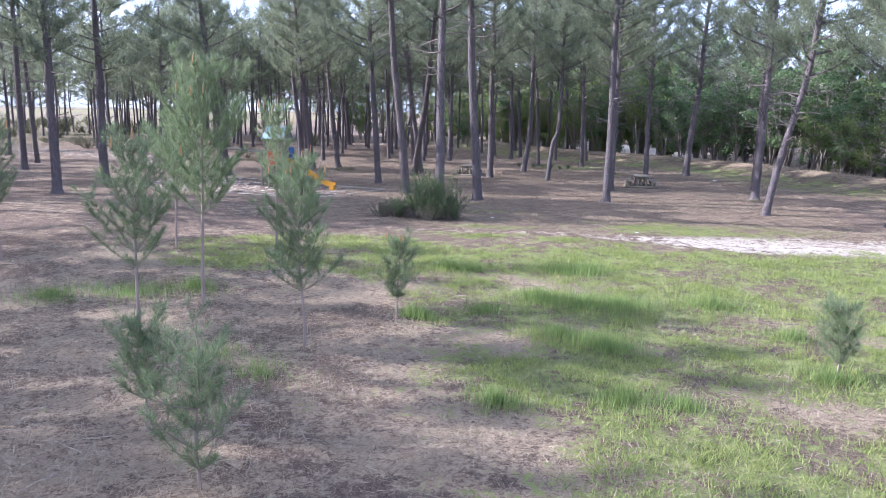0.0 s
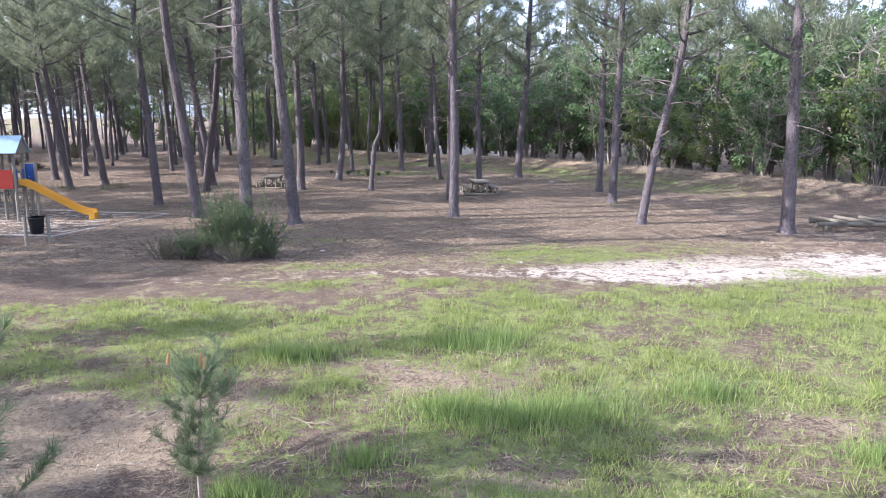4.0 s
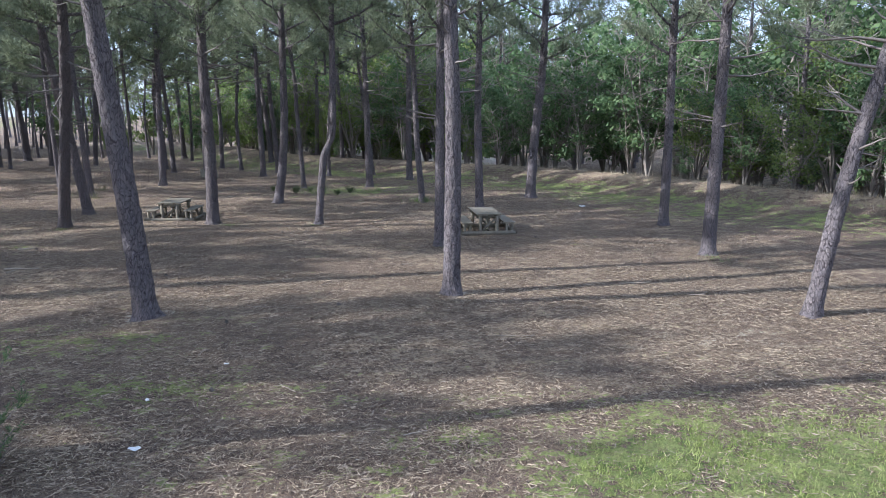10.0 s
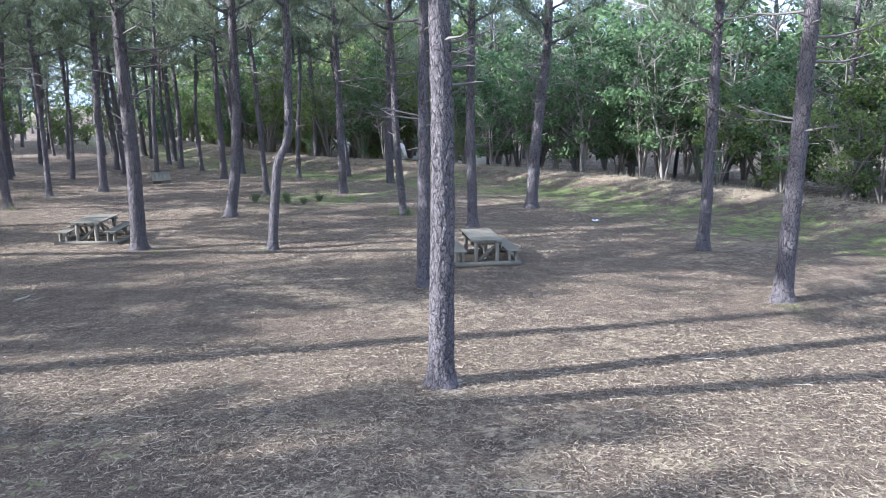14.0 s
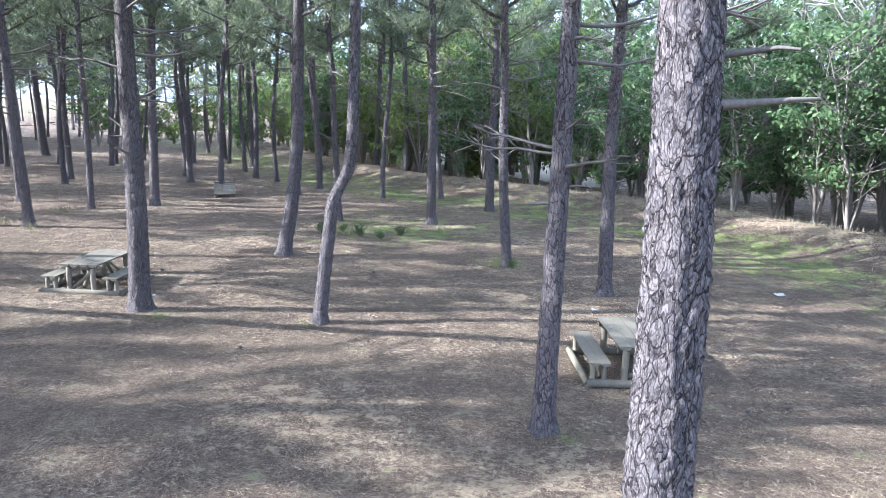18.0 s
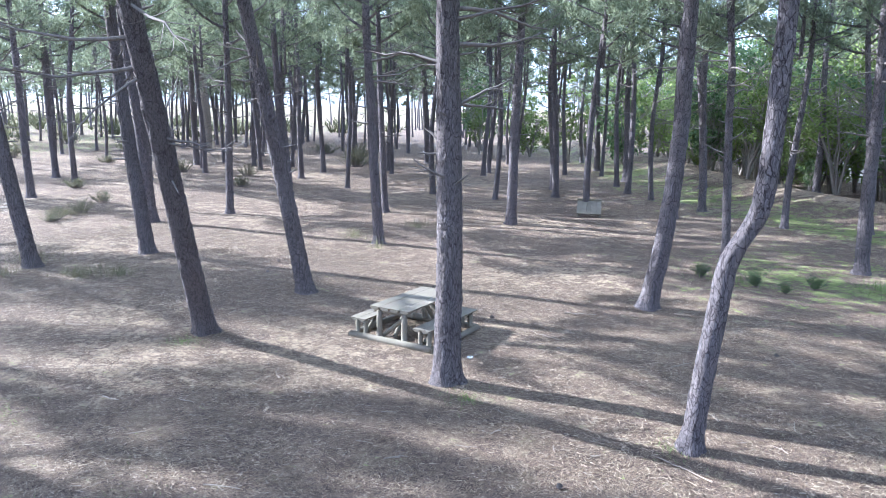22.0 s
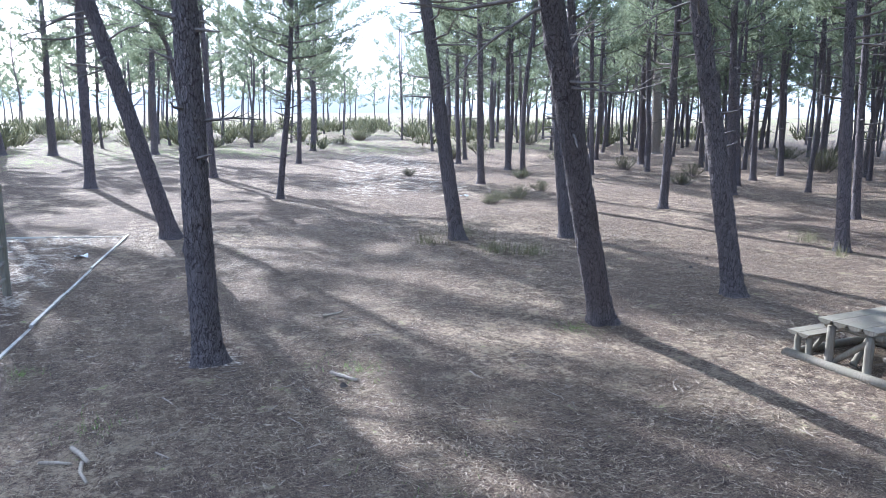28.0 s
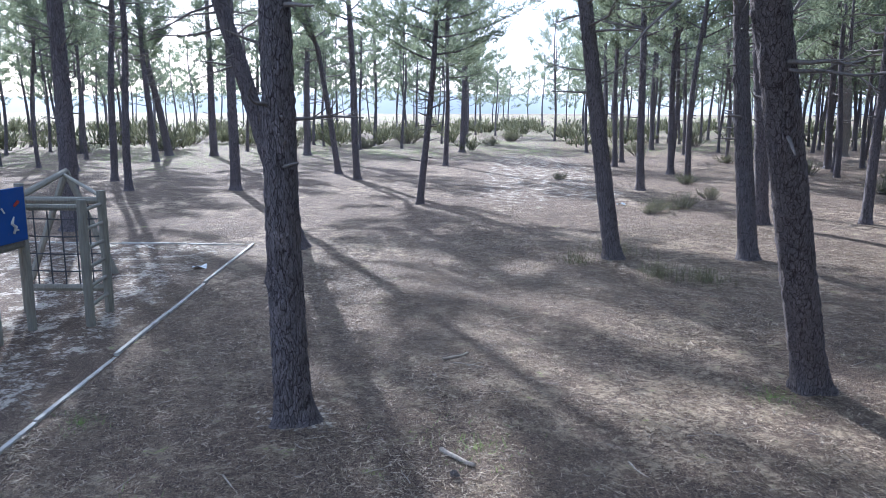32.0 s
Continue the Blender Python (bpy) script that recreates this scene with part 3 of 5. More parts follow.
def pine(x, y, d, lx=0.0, ly=0.0, high=14.5, knots=None, ring=22, step=0.09, dead=True, label="tall pine with a bare plated trunk on the forest floor", low=None, bark=None):
    """A pine that can be told apart. lx, ly: how far it leans for each metre of height; knots: (height, dx, dy) where it is crooked."""
    global pine_count
    i = pine_count
    pine_count += 1
    wob = rng.uniform(-0.05, 0.05, 4)
    if knots:
        kz = np.array([-1, 0] + [k[0] for k in knots] + [high])
        last, prev = knots[-1], knots[-2]
        grow = (high - last[0]) * 0.5 / max(last[0] - prev[0], 0.5)
        kx = np.array([0, 0] + [k[1] for k in knots] + [last[1] + (last[1] - prev[1]) * grow])
        ky = np.array([0, 0] + [k[2] for k in knots] + [last[2] + (last[2] - prev[2]) * grow])

        def bend(z):
            zs = z + np.linspace(-0.22, 0.22, 7)
            return np.interp(zs, kz, kx).mean(), np.interp(zs, kz, ky).mean()
    else:
        def bend(z):
            q = max(z, 0)
            e = q if q < 7 else 7 + (q - 7) * 0.6
            return lx * e + wob[0] * math.sin(q * 0.8 + i), ly * e + wob[1] * math.sin(q * 0.7 + 2 * i)
    base = put("pine", None, pose(x, y, z_at(x, y)), label, "tree", "pines")
    part("trunk", trunk_mesh(d, high, bend, ring, step, True, bark), base)
    wood, leaf = (CROWNS if i < 26 else MID_CROWNS)[i % 4]
    zc = low or high * (0.48 if i < 26 else 0.47)
    top = (high - zc) / 6.5
    shear = Matrix.Identity(4)
    (ax, ay), (bx, by) = bend(zc), bend(high)
    shear[0][2], shear[1][2] = (bx - ax) / (high - zc), (by - ay) / (high - zc)
    flat = Matrix.Translation((ax, ay, zc)) @ Vector((shear[0][2], shear[1][2], 1)).to_track_quat("Z", "Y").to_matrix().to_4x4() @ Matrix.Rotation(i * 1.9, 4, "Z") @ Matrix.Diagonal((1, 1, top, 1))
    for name, data in (("crown_wood", wood), ("crown", leaf)):
        tagged(part(name, data, base, "grey-green needles" if name == "crown" else ""), kind="stuff").matrix_basis = flat
    zd = zc - 4.3
    ax, ay = bend(zd)
    bx, by = bend(zc)
    at = Matrix.Translation((ax, ay, zd)) @ Vector(((bx - ax) / 4.3, (by - ay) / 4.3, 1)).to_track_quat("Z", "Y").to_matrix().to_4x4() @ Matrix.Rotation(i * 2.3, 4, "Z")
    if not dead:
        return base
    if i < 24:
        for data in DEAD[i % 3][1]:
            part("branch", data, base, "bare grey dead branch").matrix_basis = at
    else:
        tagged(part("dead_wood", DEAD[i % 3][0], base, "bare grey dead branches"), kind="stuff").matrix_basis = at
    return base


# those beside the clearing and the picnic tables
pine(0.51, 27.95, 0.50, -0.033, -0.158, 15.5, low=9.8)
pine(-4.12, 30.06, 0.50, -0.093, -0.058, 15.5, low=10.6, label="leaning dark pine beside the playground", bark=FURROWED, ring=40, step=0.05)
pine(-7.50, 34.77, 0.42, -0.058, -0.027, label="straight pine with pale sand round its foot by the playground", bark=FURROWED, ring=40, step=0.05)
pine(0.2, 20.9, 0.44, 0.004, -0.002, 15.5, label="thick pine rising behind a green broom bush", low=8.6)
pine(-7.04, 41.34, 0.44, 0.27, -0.43, label="strongly leaning pine with a scarred foot", bark=FURROWED, ring=40, step=0.05)
pine(-7.62, 45.01, 0.43, -0.091, -0.172, label="leaning pine beside the picnic table", bark=FURROWED, ring=40, step=0.05)
pine(-1.48, 41.74, 0.47, 0.007, -0.034, label="stout straight pine beside the picnic table", bark=FURROWED, ring=40, step=0.05)
pine(7.26, 36.40, 0.34, 0.010, 0.043, label="slender pine beside the picnic table")
pine(7.28, 29.50, 0.415, -0.002, 0.05, 15.5, ring=64, step=0.03, label="stout straight pine with pale sand at its foot", low=8.8)
pine(14.91, 27.24, 0.36, 0.177, -0.047, label="leaning pine at the edge of the sandy track", low=6.6)
pine(15.36, 33.94, 0.42, 0.022, 0.013, label="pine with broken branch stubs beside the thicket", low=6.8)
pine(16.15, 40.33, 0.37, 0.005, -0.007, low=6.4)
pine(12.47, 49.78, 0.50, 0.076, 0.007, label="pine leaning a little in front of the thicket", low=6.8)
pine(19.6, 24.2, 0.50, -0.037, -0.026, label="pine beside a low log barrier", low=5.6)
pine(9.39, 44.99, 0.37, -0.003, 0.04)
pine(6.93, 48.12, 0.31, -0.059, 0.021)
pine(4.05, 56.10, 0.40, -0.026, -0.017)
pine(2.72, 41.39, 0.30, knots=((1.2, 0.10, 0.03), (2.1, 0.20, 0.05), (2.75, 0.26, 0.07), (3.35, 0.60, 0.14), (4.2, 0.66, 0.15), (6.2, 0.70, 0.10)), dead=False, label="slender pine with a sharp kink in its trunk")
pine(-0.07, 48.60, 0.44, knots=((1.4, 0.24, 0.05), (2.7, 0.37, 0.08), (4.3, 0.47, 0.08), (7.4, 0.50, 0.02)), dead=False, label="pine with a swept foot and a long pale scar")
pine(-15.62, 42.67, 0.43, -0.07, -0.13, label="leaning pine with grass round its foot", bark=FURROWED, ring=40, step=0.05)
pine(-14.90, 45.88, 0.45, -0.08, -0.058, bark=FURROWED, ring=40, step=0.05)
pine(-20.0, 50.0, 0.45, -0.054, -0.074)
pine(-10.10, 51.42, 0.35, -0.043, -0.046)
pine(-8.63, 58.36, 0.42, 0.024, -0.004)
pine(-18.7, 35.3, 0.50, -0.001, -0.282, label="strongly leaning pine at the edge of the playground")
pine(-19.48, 53.47, 0.33, 0.006, 0.013)
pine(-27.70, 40.40, 0.28, 0.013, 0.085, 11)
pine(-10.8, 68.0, 0.36, -0.049, -0.021)
pine(-22.2, 59.8, 0.40, -0.049, -0.044)
pine(-14.5, 57.8, 0.29, -0.03, -0.03)
pine(-10.7, 56.8, 0.28, -0.01, -0.01)
pine(6.4, 60.6, 0.42, -0.004, 0.004)
pine(3.9, 64.5, 0.26, -0.12, -0.01)
pine(0.2, 56.2, 0.28, knots=((1.5, -0.10, 0.0), (4.4, -0.26, -0.06), (6.0, -0.30, -0.05), (8.5, -0.60, -0.10)), label="thin crooked pine behind the kinked one")
pine(-3.6, 64.0, 0.40, -0.02, -0.01)
pine(-3.2, 67.5, 0.36, -0.05, -0.01)
pine(-5.1, 76.3, 0.44, -0.11, -0.03)
pine(-15.2, 86.0, 0.46, -0.04, -0.02)
pine(-10.7, 79.0, 0.43, -0.02, -0.01)
pine(-1.4, 77.0, 0.38, 0.02, 0.0)
pine(0.9, 75.0, 0.36, -0.03, 0.0)
pine(-28.5, 83.0, 0.60, -0.055, -0.035)
pine(-17.6, 67.3, 0.36, -0.02, -0.01)
pine(-27.9, 67.2, 0.34, -0.015, -0.015)
pine(-30.4, 51.2, 0.37, -0.015, -0.03)
pine(-45.0, 57.0, 0.34, -0.01, -0.02)
pine(-38.6, 57.4, 0.38, -0.01, -0.02)
pine(-33.4, 60.1, 0.32, -0.02, -0.03)
pine(-40.0, 69.2, 0.46, -0.016, -0.02)
pine(-64.0, 70.0, 0.44, -0.01, -0.01)
pine(-46.6, 23.7, 0.62, 0.014, -0.06)
pine(-40.2, 27.0, 0.36, -0.012, 0.056, 18)
pine(-55.5, 27.1, 0.46, 0.0, -0.06)
pine(-62.9, 27.2, 0.62, 0.02, -0.17)
pine(-33.8, 33.2, 0.46, 0.0, 0.012, 18)
pine(-34.8, 28.6, 0.34, -0.02, 0.03, 18)
pine(-60.9, 30.7, 0.62, 0.0, 0.003)
pine(-61.5, 37.9, 0.58, 0.0, 0.035)
pine(-42.2, 38.6, 0.36, knots=((3.0, -0.03, -0.40), (7.0, -0.08, -1.0), (8.5, -0.15, -1.9), (10.2, -0.24, -2.9)), label="thin pine bowed over to one side")
pine(-47.5, 46.2, 0.34, 0.0, 0.004, 12)
pine(-63.3, 51.4, 0.50, 0.009, 0.033)
pine(-21.5, 22.3, 0.52, 0.005, 0.005)
pine(-23.6, 28.8, 0.56, 0.005, 0.004)
pine(-38.1, 39.2, 0.36, -0.035, -0.033, 17)
pine(26.5, 49.8, 0.32, -0.02, 0.01, label="thin pine standing in the thicket")

# the pale, peeling trunk far back among the pines
pale = put("dead_tree", None, pose(-52, 80.5, z_at(-52, 80.5)), "dead tree with a broad pale peeling trunk", "tree")
part("trunk", trunk_mesh(1.05, 13, lambda z: (0.1 * math.sin(z * 0.5), 0.08 * math.sin(z * 0.7))), pale).data.materials[0] = PALE_BARK
tagged(part("dead_wood", DEAD[1][0], pale), kind="stuff").matrix_basis = Matrix.Translation((0, 0, 6.5))

# the wood further off
FAR_TRUNKS = [trunk_mesh(0.31, 13.5, (lambda k: lambda z: (0.18 * math.sin(z * 0.45 + k) - 0.18 * math.sin(k) + (k - 2) * 0.018 * max(z, 0), 0.15 * math.sin(z * 0.5 + 2 * k) - 0.15 * math.sin(2 * k)))(k), 8, plates=False) for k in range(5)]
taken = [tuple(o.location[:2]) for o in scene.objects if o.name.startswith("pine") and o.parent is None]


def far_pine(x, y, s=1.0):
    k = int(rng.integers(0, 1000))
    base = put("pine", None, pose(x, y, z_at(x, y) - 0.02, 0, 0, rng.uniform(0, 360)), "tall thin pine in the far wood", "tree", "pines")
    base.scale = (s, s, s * rng.uniform(0.9, 1.12))
    part("trunk", FAR_TRUNKS[k % 5], base)
    wood, leaf = FAR_CROWNS[k % 3]
    end = FAR_TRUNKS[k % 5].vertices[-1].co
    zc = rng.uniform(5.6, 7.4)
    put_at = Matrix.Translation((end.x * 0.75, end.y * 0.75, zc)) @ Matrix.Rotation(k, 4, "Z")
    for name, data in (("crown_wood", wood), ("crown", leaf)):
        tagged(part(name, data, base), kind="stuff").matrix_basis = put_at
    tagged(part("dead_wood", FAR_DEAD, base), kind="stuff").matrix_basis = Matrix.Translation((end.x * 0.4, end.y * 0.4, zc - 4)) @ Matrix.Rotation(k, 4, "Z")


def wood_of(count, ok, x0, x1, y0, y1, gap):
    made = tries = 0
    while made < count and tries < 20000:
        tries += 1
        x, y = rng.uniform(x0, x1), rng.uniform(y0, y1)
        if ok(x, y) and all((x - a) ** 2 + (y - b) ** 2 > gap * gap for a, b in taken):
            taken.append((x, y))
            far_pine(x, y, rng.uniform(0.8, 1.12))
            made += 1


def open_track(x, y):
    """The pale clearing and the track that leads away to the shore."""
    return -22 > x > -84 and abs(y - 44 - 0.33 * (-x - 22)) < 6.0 - 0.02 * (-x - 22)


wood_of(95, lambda x, y: y > 62 - 0.55 * (x + 30) * (x < -30) and from_crest(x, y) < -5 and not open_track(x, y) and y > 58, -80, 4, 56, 110, 2.6)
wood_of(70, lambda x, y: not open_track(x, y) and (x < -66 or y > 60), -96, -50, -35, 100, 3.0)
wood_of(34, lambda x, y: x < -40 and y < 26 or x < -27 and y > 36 and not open_track(x, y) and y - 36 > (-x - 27) * 0.9, -75, -25, -25, 75, 3.0)
# beyond the thicket, and those out of view that shade the meadow
wood_of(84, lambda x, y: 9 < from_crest(x, y) < 42, -10, 70, 24, 120, 2.8)
for x, y in ((-33, 0.5), (-29, 3.6), (-34, 6.6), (-36, -7.0), (-25.5, -3.0), (-25, 4.6), (-26.5, -8.0), (-24.5, 0.8),
             (-23, -6), (-28, -10), (-21, -1.5), (-20.5, -9), (-27, 14.5), (-31, 16.5), (-25, 18.5), (-29.5, 20.5), (-34, 18.0)):
    far_pine(x, y, 1.3 if y > 16 else 1.05)


def joined(name, label, category, mat, items):
    """Many meshes, too far off to count, in one: (mesh, x, y, size, turn, lift)."""
    vs, fs, n = [], [], 0
    for me, x, y, s, a, up in items:
        v = np.empty(len(me.vertices) * 3, np.float32)
        me.vertices.foreach_get("co", v)
        f = np.empty(len(me.loops), np.int32)
        me.loops.foreach_get("vertex_index", f)
        v, c, d = v.reshape(-1, 3), math.cos(a), math.sin(a)
        vs.append(np.stack([(v[:, 0] * c - v[:, 1] * d) * s + x, (v[:, 0] * d + v[:, 1] * c) * s + y, (v[:, 2] + up) * s + z_at(x, y)], -1))
        fs.append(f.reshape(len(me.polygons), -1) + n)
        n += len(v)
    put(name, mesh_of(name, np.vstack(vs), np.vstack(fs), [mat]), None, label, category, kind="stuff")


def spots_of(count, ok, x0, x1, y0, y1):
    out = []
    while len(out) < count:
        x, y = rng.uniform(x0, x1), rng.uniform(y0, y1)
        if ok(x, y):
            out.append((x, y))
    return out


spots = (spots_of(170, lambda x, y: x < -95 and not open_track(x, y) or x < -70 and y > 100, -190, -60, -90, 170)
         + spots_of(230, lambda x, y: from_crest(x, y) < -3 and y > 100 + 0.3 * x or from_crest(x, y) > 24, -80, 110, 60, 190))
sizes = [0.85 + 0.3 * ((k * 37) % 11) / 11 for k in range(len(spots))]
joined("far_trunks", "trunks of the far pine wood", "trees", BARK, [(FAR_TRUNKS[k % 5], x, y, sizes[k], k * 2.4, 0) for k, (x, y) in enumerate(spots)])
joined("far_crowns", "grey-green crowns of the far pine wood", "trees", NEEDLE, [(DIM_CROWNS[k % 3], x, y, sizes[k], k * 2.4, 4.2 + 0.2 * (k % 9)) for k, (x, y) in enumerate(spots)])


# ---- thicket and shrubs ----
def thicket_meshes(high, wide, stems, leaves, leaf_size, mat, low=0.22):
    """Bare crooked stems that fork, carrying leaves in separate heads, the leaves turned outwards."""
    wood, leaf = Bits(), Bits()
    tips = []
    for i in range(stems):
        az = rng.uniform(0, 6.28)
        h = high * rng.uniform(0.6, 1.0)
        lean = rng.uniform(0.12, 0.45) * wide
        s = np.linspace(0, 1, 7)
        p = np.stack([math.cos(az) * lean * s ** 1.2 + rng.normal(0, 0.08, 7) * s * 2, math.sin(az) * lean * s ** 1.2 + rng.normal(0, 0.08, 7) * s * 2, h * s - 0.1], -1)
        wood.tube(p, np.linspace(0.075, 0.015, 7) * rng.uniform(0.6, 1.2), 5, False)
        for k in range(1, 7):
            for _ in range(4):
                e = limb(p[k], rng.uniform(0, 6.28), rng.uniform(0.0, 0.8), rng.uniform(0.25, 0.6) * wide * 0.5, 0.15, 4)
                if e[-1, 2] > high * low:
                    wood.tube(e, [0.024, 0.018, 0.012, 0.006], 3, False)
                    tips += [e[2], e[3]]
    tips = np.array(tips)
    heads = tips[rng.integers(0, len(tips), 64)]
    size = rng.uniform(0.22, 0.62, len(heads))
    pick = rng.choice(len(heads), leaves, p=size ** 2 / (size ** 2).sum())
    n = rng.normal(size=(leaves, 3)) + [0, 0, 0.35]
    n /= np.linalg.norm(n, axis=1, keepdims=True)
    at = heads[pick] + n * (size[pick] * rng.uniform(0.45, 1.05, leaves))[:, None] * [1.1, 1.1, 0.75]
    face = n + rng.normal(0, 0.45, (leaves, 3)) + [0, 0, 0.3]
    d = np.cross(face, rng.normal(size=(leaves, 3)))
    d /= np.linalg.norm(d, axis=1, keepdims=True) + 1e-9
    leaf.quads(at, at + d * leaf_size * rng.uniform(0.7, 1.4, (leaves, 1)), leaf_size * 0.6, np.cross(face, d))
    return wood.mesh("stem_wood", [STEM], True), leaf.mesh("crown", [mat])


DARK_TREES = [thicket_meshes(h, w, 7, 3000, 0.17, LEAF_DARK, lo) for h, w, lo in ((6.4, 4.8, 0.26), (5.2, 4.6, 0.22), (7.4, 5.0, 0.28), (5.8, 4.2, 0.25))]
PALE_TREES = [thicket_meshes(h, w, 6, 2400, 0.17, LEAF_PALE, lo) for h, w, lo in ((6.0, 4.4, 0.25), (7.2, 4.2, 0.28), (4.2, 4.0, 0.15), (6.6, 4.0, 0.3))]

BACK_DARK = [thicket_meshes(h, w, 4, 1500, 0.25, LEAF_DARK, lo) for h, w, lo in ((6.2, 4.8, 0.22), (5.2, 4.6, 0.18), (7.0, 5.0, 0.25), (5.6, 4.4, 0.2))]
BACK_PALE = [thicket_meshes(h, w, 4, 1300, 0.24, LEAF_PALE, lo) for h, w, lo in ((6.0, 4.4, 0.15), (7.2, 4.2, 0.22), (4.2, 4.0, 0.05), (6.4, 4.4, 0.2))]


def thicket_tree(x, y, s, kind, k, back=False):
    wood, leaf = ((BACK_DARK if kind else BACK_PALE) if back else (DARK_TREES if kind else PALE_TREES))[k % 4]
    base = put("thicket_tree", None, pose(x, y, z_at(x, y), 0, 0, k * 77.0),
               "dark-leaved many-stemmed small tree in the thicket" if kind else "bright green many-stemmed small tree in the thicket", "tree", "thicket")
    base.scale = (s, s, s)
    tagged(part("stem_wood", wood, base), kind="stuff")
    tagged(part("crown", leaf, base), kind="stuff")


k = 0
for a, b in zip(CREST[1:-1], CREST[2:]):
    run = np.linalg.norm(b - a)
    out = np.array([(b - a)[1], -(b - a)[0]]) / run
    for row, off in enumerate((2.4, 5.4, 9.5, 15.0)):
        for s in np.arange(0.2 + 0.4 * row, run, 3.1 + 0.5 * row):
            p = a + (b - a) * s / run + out * (off + rng.uniform(-0.9, 0.9)) + rng.uniform(-0.6, 0.6, 2)
            dark = rng.random() < (0.88 if p[0] > 13 else 0.5 if p[0] > 5 else 0.3)
            if row == 0 and p[0] < 12 and rng.random() < 0.3:
                continue
            thicket_tree(p[0], p[1], rng.uniform(0.75, 1.3) * (1 + 0.30 * row), dark, k, row > 1)
            k += 1
# low bushes along the foot of the thicket
for a, b in zip(CREST[1:-2], CREST[2:-1]):
    run = np.linalg.norm(b - a)
    out = np.array([(b - a)[1], -(b - a)[0]]) / run
    for s in np.arange(0.5, run, 2.3):
        p = a + (b - a) * s / run + out * rng.uniform(0.3, 2.2)
        if rng.random() < 0.4:
            thicket_tree(p[0], p[1], rng.uniform(0.2, 0.38), rng.random() < 0.35, k, True)
            k += 1
# the light green trees at the far end of the clearing
for x, y, s in ((-17, 97, 1.0), (-22, 101, 1.1), (-27, 104, 1.0), (-9, 90, 0.9), (-33, 110, 1.1), (-21, 108, 1.2), (-12, 99, 1.2), (-40, 118, 1.2), (-13, 86, 1.0), (-20, 92, 1.2), (-26, 97, 1.3), (-6.5, 83, 1.0), (-34, 102, 1.4), (-31, 96, 1.0), (-38, 108, 1.4), (-15, 92, 1.3)):
    thicket_tree(x, y, s, rng.random() < 0.25, k, True)
    k += 1


def shrub_mesh(high, wide, stems, mat, blade=0.10, up=1.2, m=22):
    """A shrub of fine upright green twigs."""
    wood, leaf = Bits(), Bits()
    for i in range(stems):
        az, r = rng.uniform(0, 6.28), rng.uniform(0.05, 0.5) * wide
        foot = np.array([math.cos(az) * r * 0.45, math.sin(az) * r * 0.45, -0.05])
        h = high * rng.uniform(0.55, 1.0) * (1 - 0.35 * (2 * r / wide) ** 2)
        s = np.linspace(0, 1, 5)
        p = foot + np.stack([math.cos(az) * r * s ** 1.2, math.sin(az) * r * s ** 1.2, h * s], -1) + rng.normal(0, 0.03, (5, 3)) * s[:, None]
        wood.tube(p, np.linspace(0.012, 0.003, 5), 3, False)
        f = rng.uniform(0.2, 1.0, m)
        q = np.stack([np.interp(f, s, p[:, c]) for c in range(3)], -1)
        d = rng.normal(0, 0.6, (m, 3)) + [math.cos(az) * 0.4, math.sin(az) * 0.4, up]
        d /= np.linalg.norm(d, axis=1, keepdims=True)
        leaf.spikes(q, q + d * blade * rng.uniform(0.7, 1.8, (m, 1)), blade * 0.2)
    return wood.mesh("twig_wood", [TWIG]), leaf.mesh("leaves", [mat])


def broom_mesh(high, wide, stems):
    """A broom bush: arching stems with many side twigs set with short leaves."""
    wood, leaf = Bits(), Bits()
    for i in range(stems):
        az, h = rng.uniform(0, 6.28), high * rng.uniform(0.4, 0.8)
        p = limb(np.array([0, 0, -0.05]) + rng.normal(0, 0.08, 3) * [1, 1, 0], az, h / (0.42 * wide), 0.42 * wide * rng.uniform(0.25, 1.0), 0.0, 6)
        p[:, 2] = h * np.linspace(0, 1, 6) ** 0.8 - 0.05
        wood.tube(p, np.linspace(0.013, 0.004, 6), 3, False)
        for k in (1, 2, 3, 4, 5):
            for _ in range(3):
                e = limb(p[k], rng.uniform(0, 6.28), rng.uniform(-0.1, 1.0), rng.uniform(0.15, 0.45) * high * 0.6, 0.15, 4)
                wood.tube(e[::3], [0.005, 0.002], 3, False)
                m = 26
                f = rng.uniform(0.1, 1.0, m)
                q = np.stack([np.interp(f, np.linspace(0, 1, 4), e[:, c]) for c in range(3)], -1)
                d = rng.normal(0, 0.9, (m, 3)) + (e[3] - e[0]) / np.linalg.norm(e[3] - e[0]) + [0, 0, 0.3]
                d /= np.linalg.norm(d, axis=1, keepdims=True)
                leaf.spikes(q, q + d * rng.uniform(0.04, 0.10, (m, 1)), 0.016)
    return wood.mesh("twig_wood", [TWIG]), leaf.mesh("leaves", [BROOM])


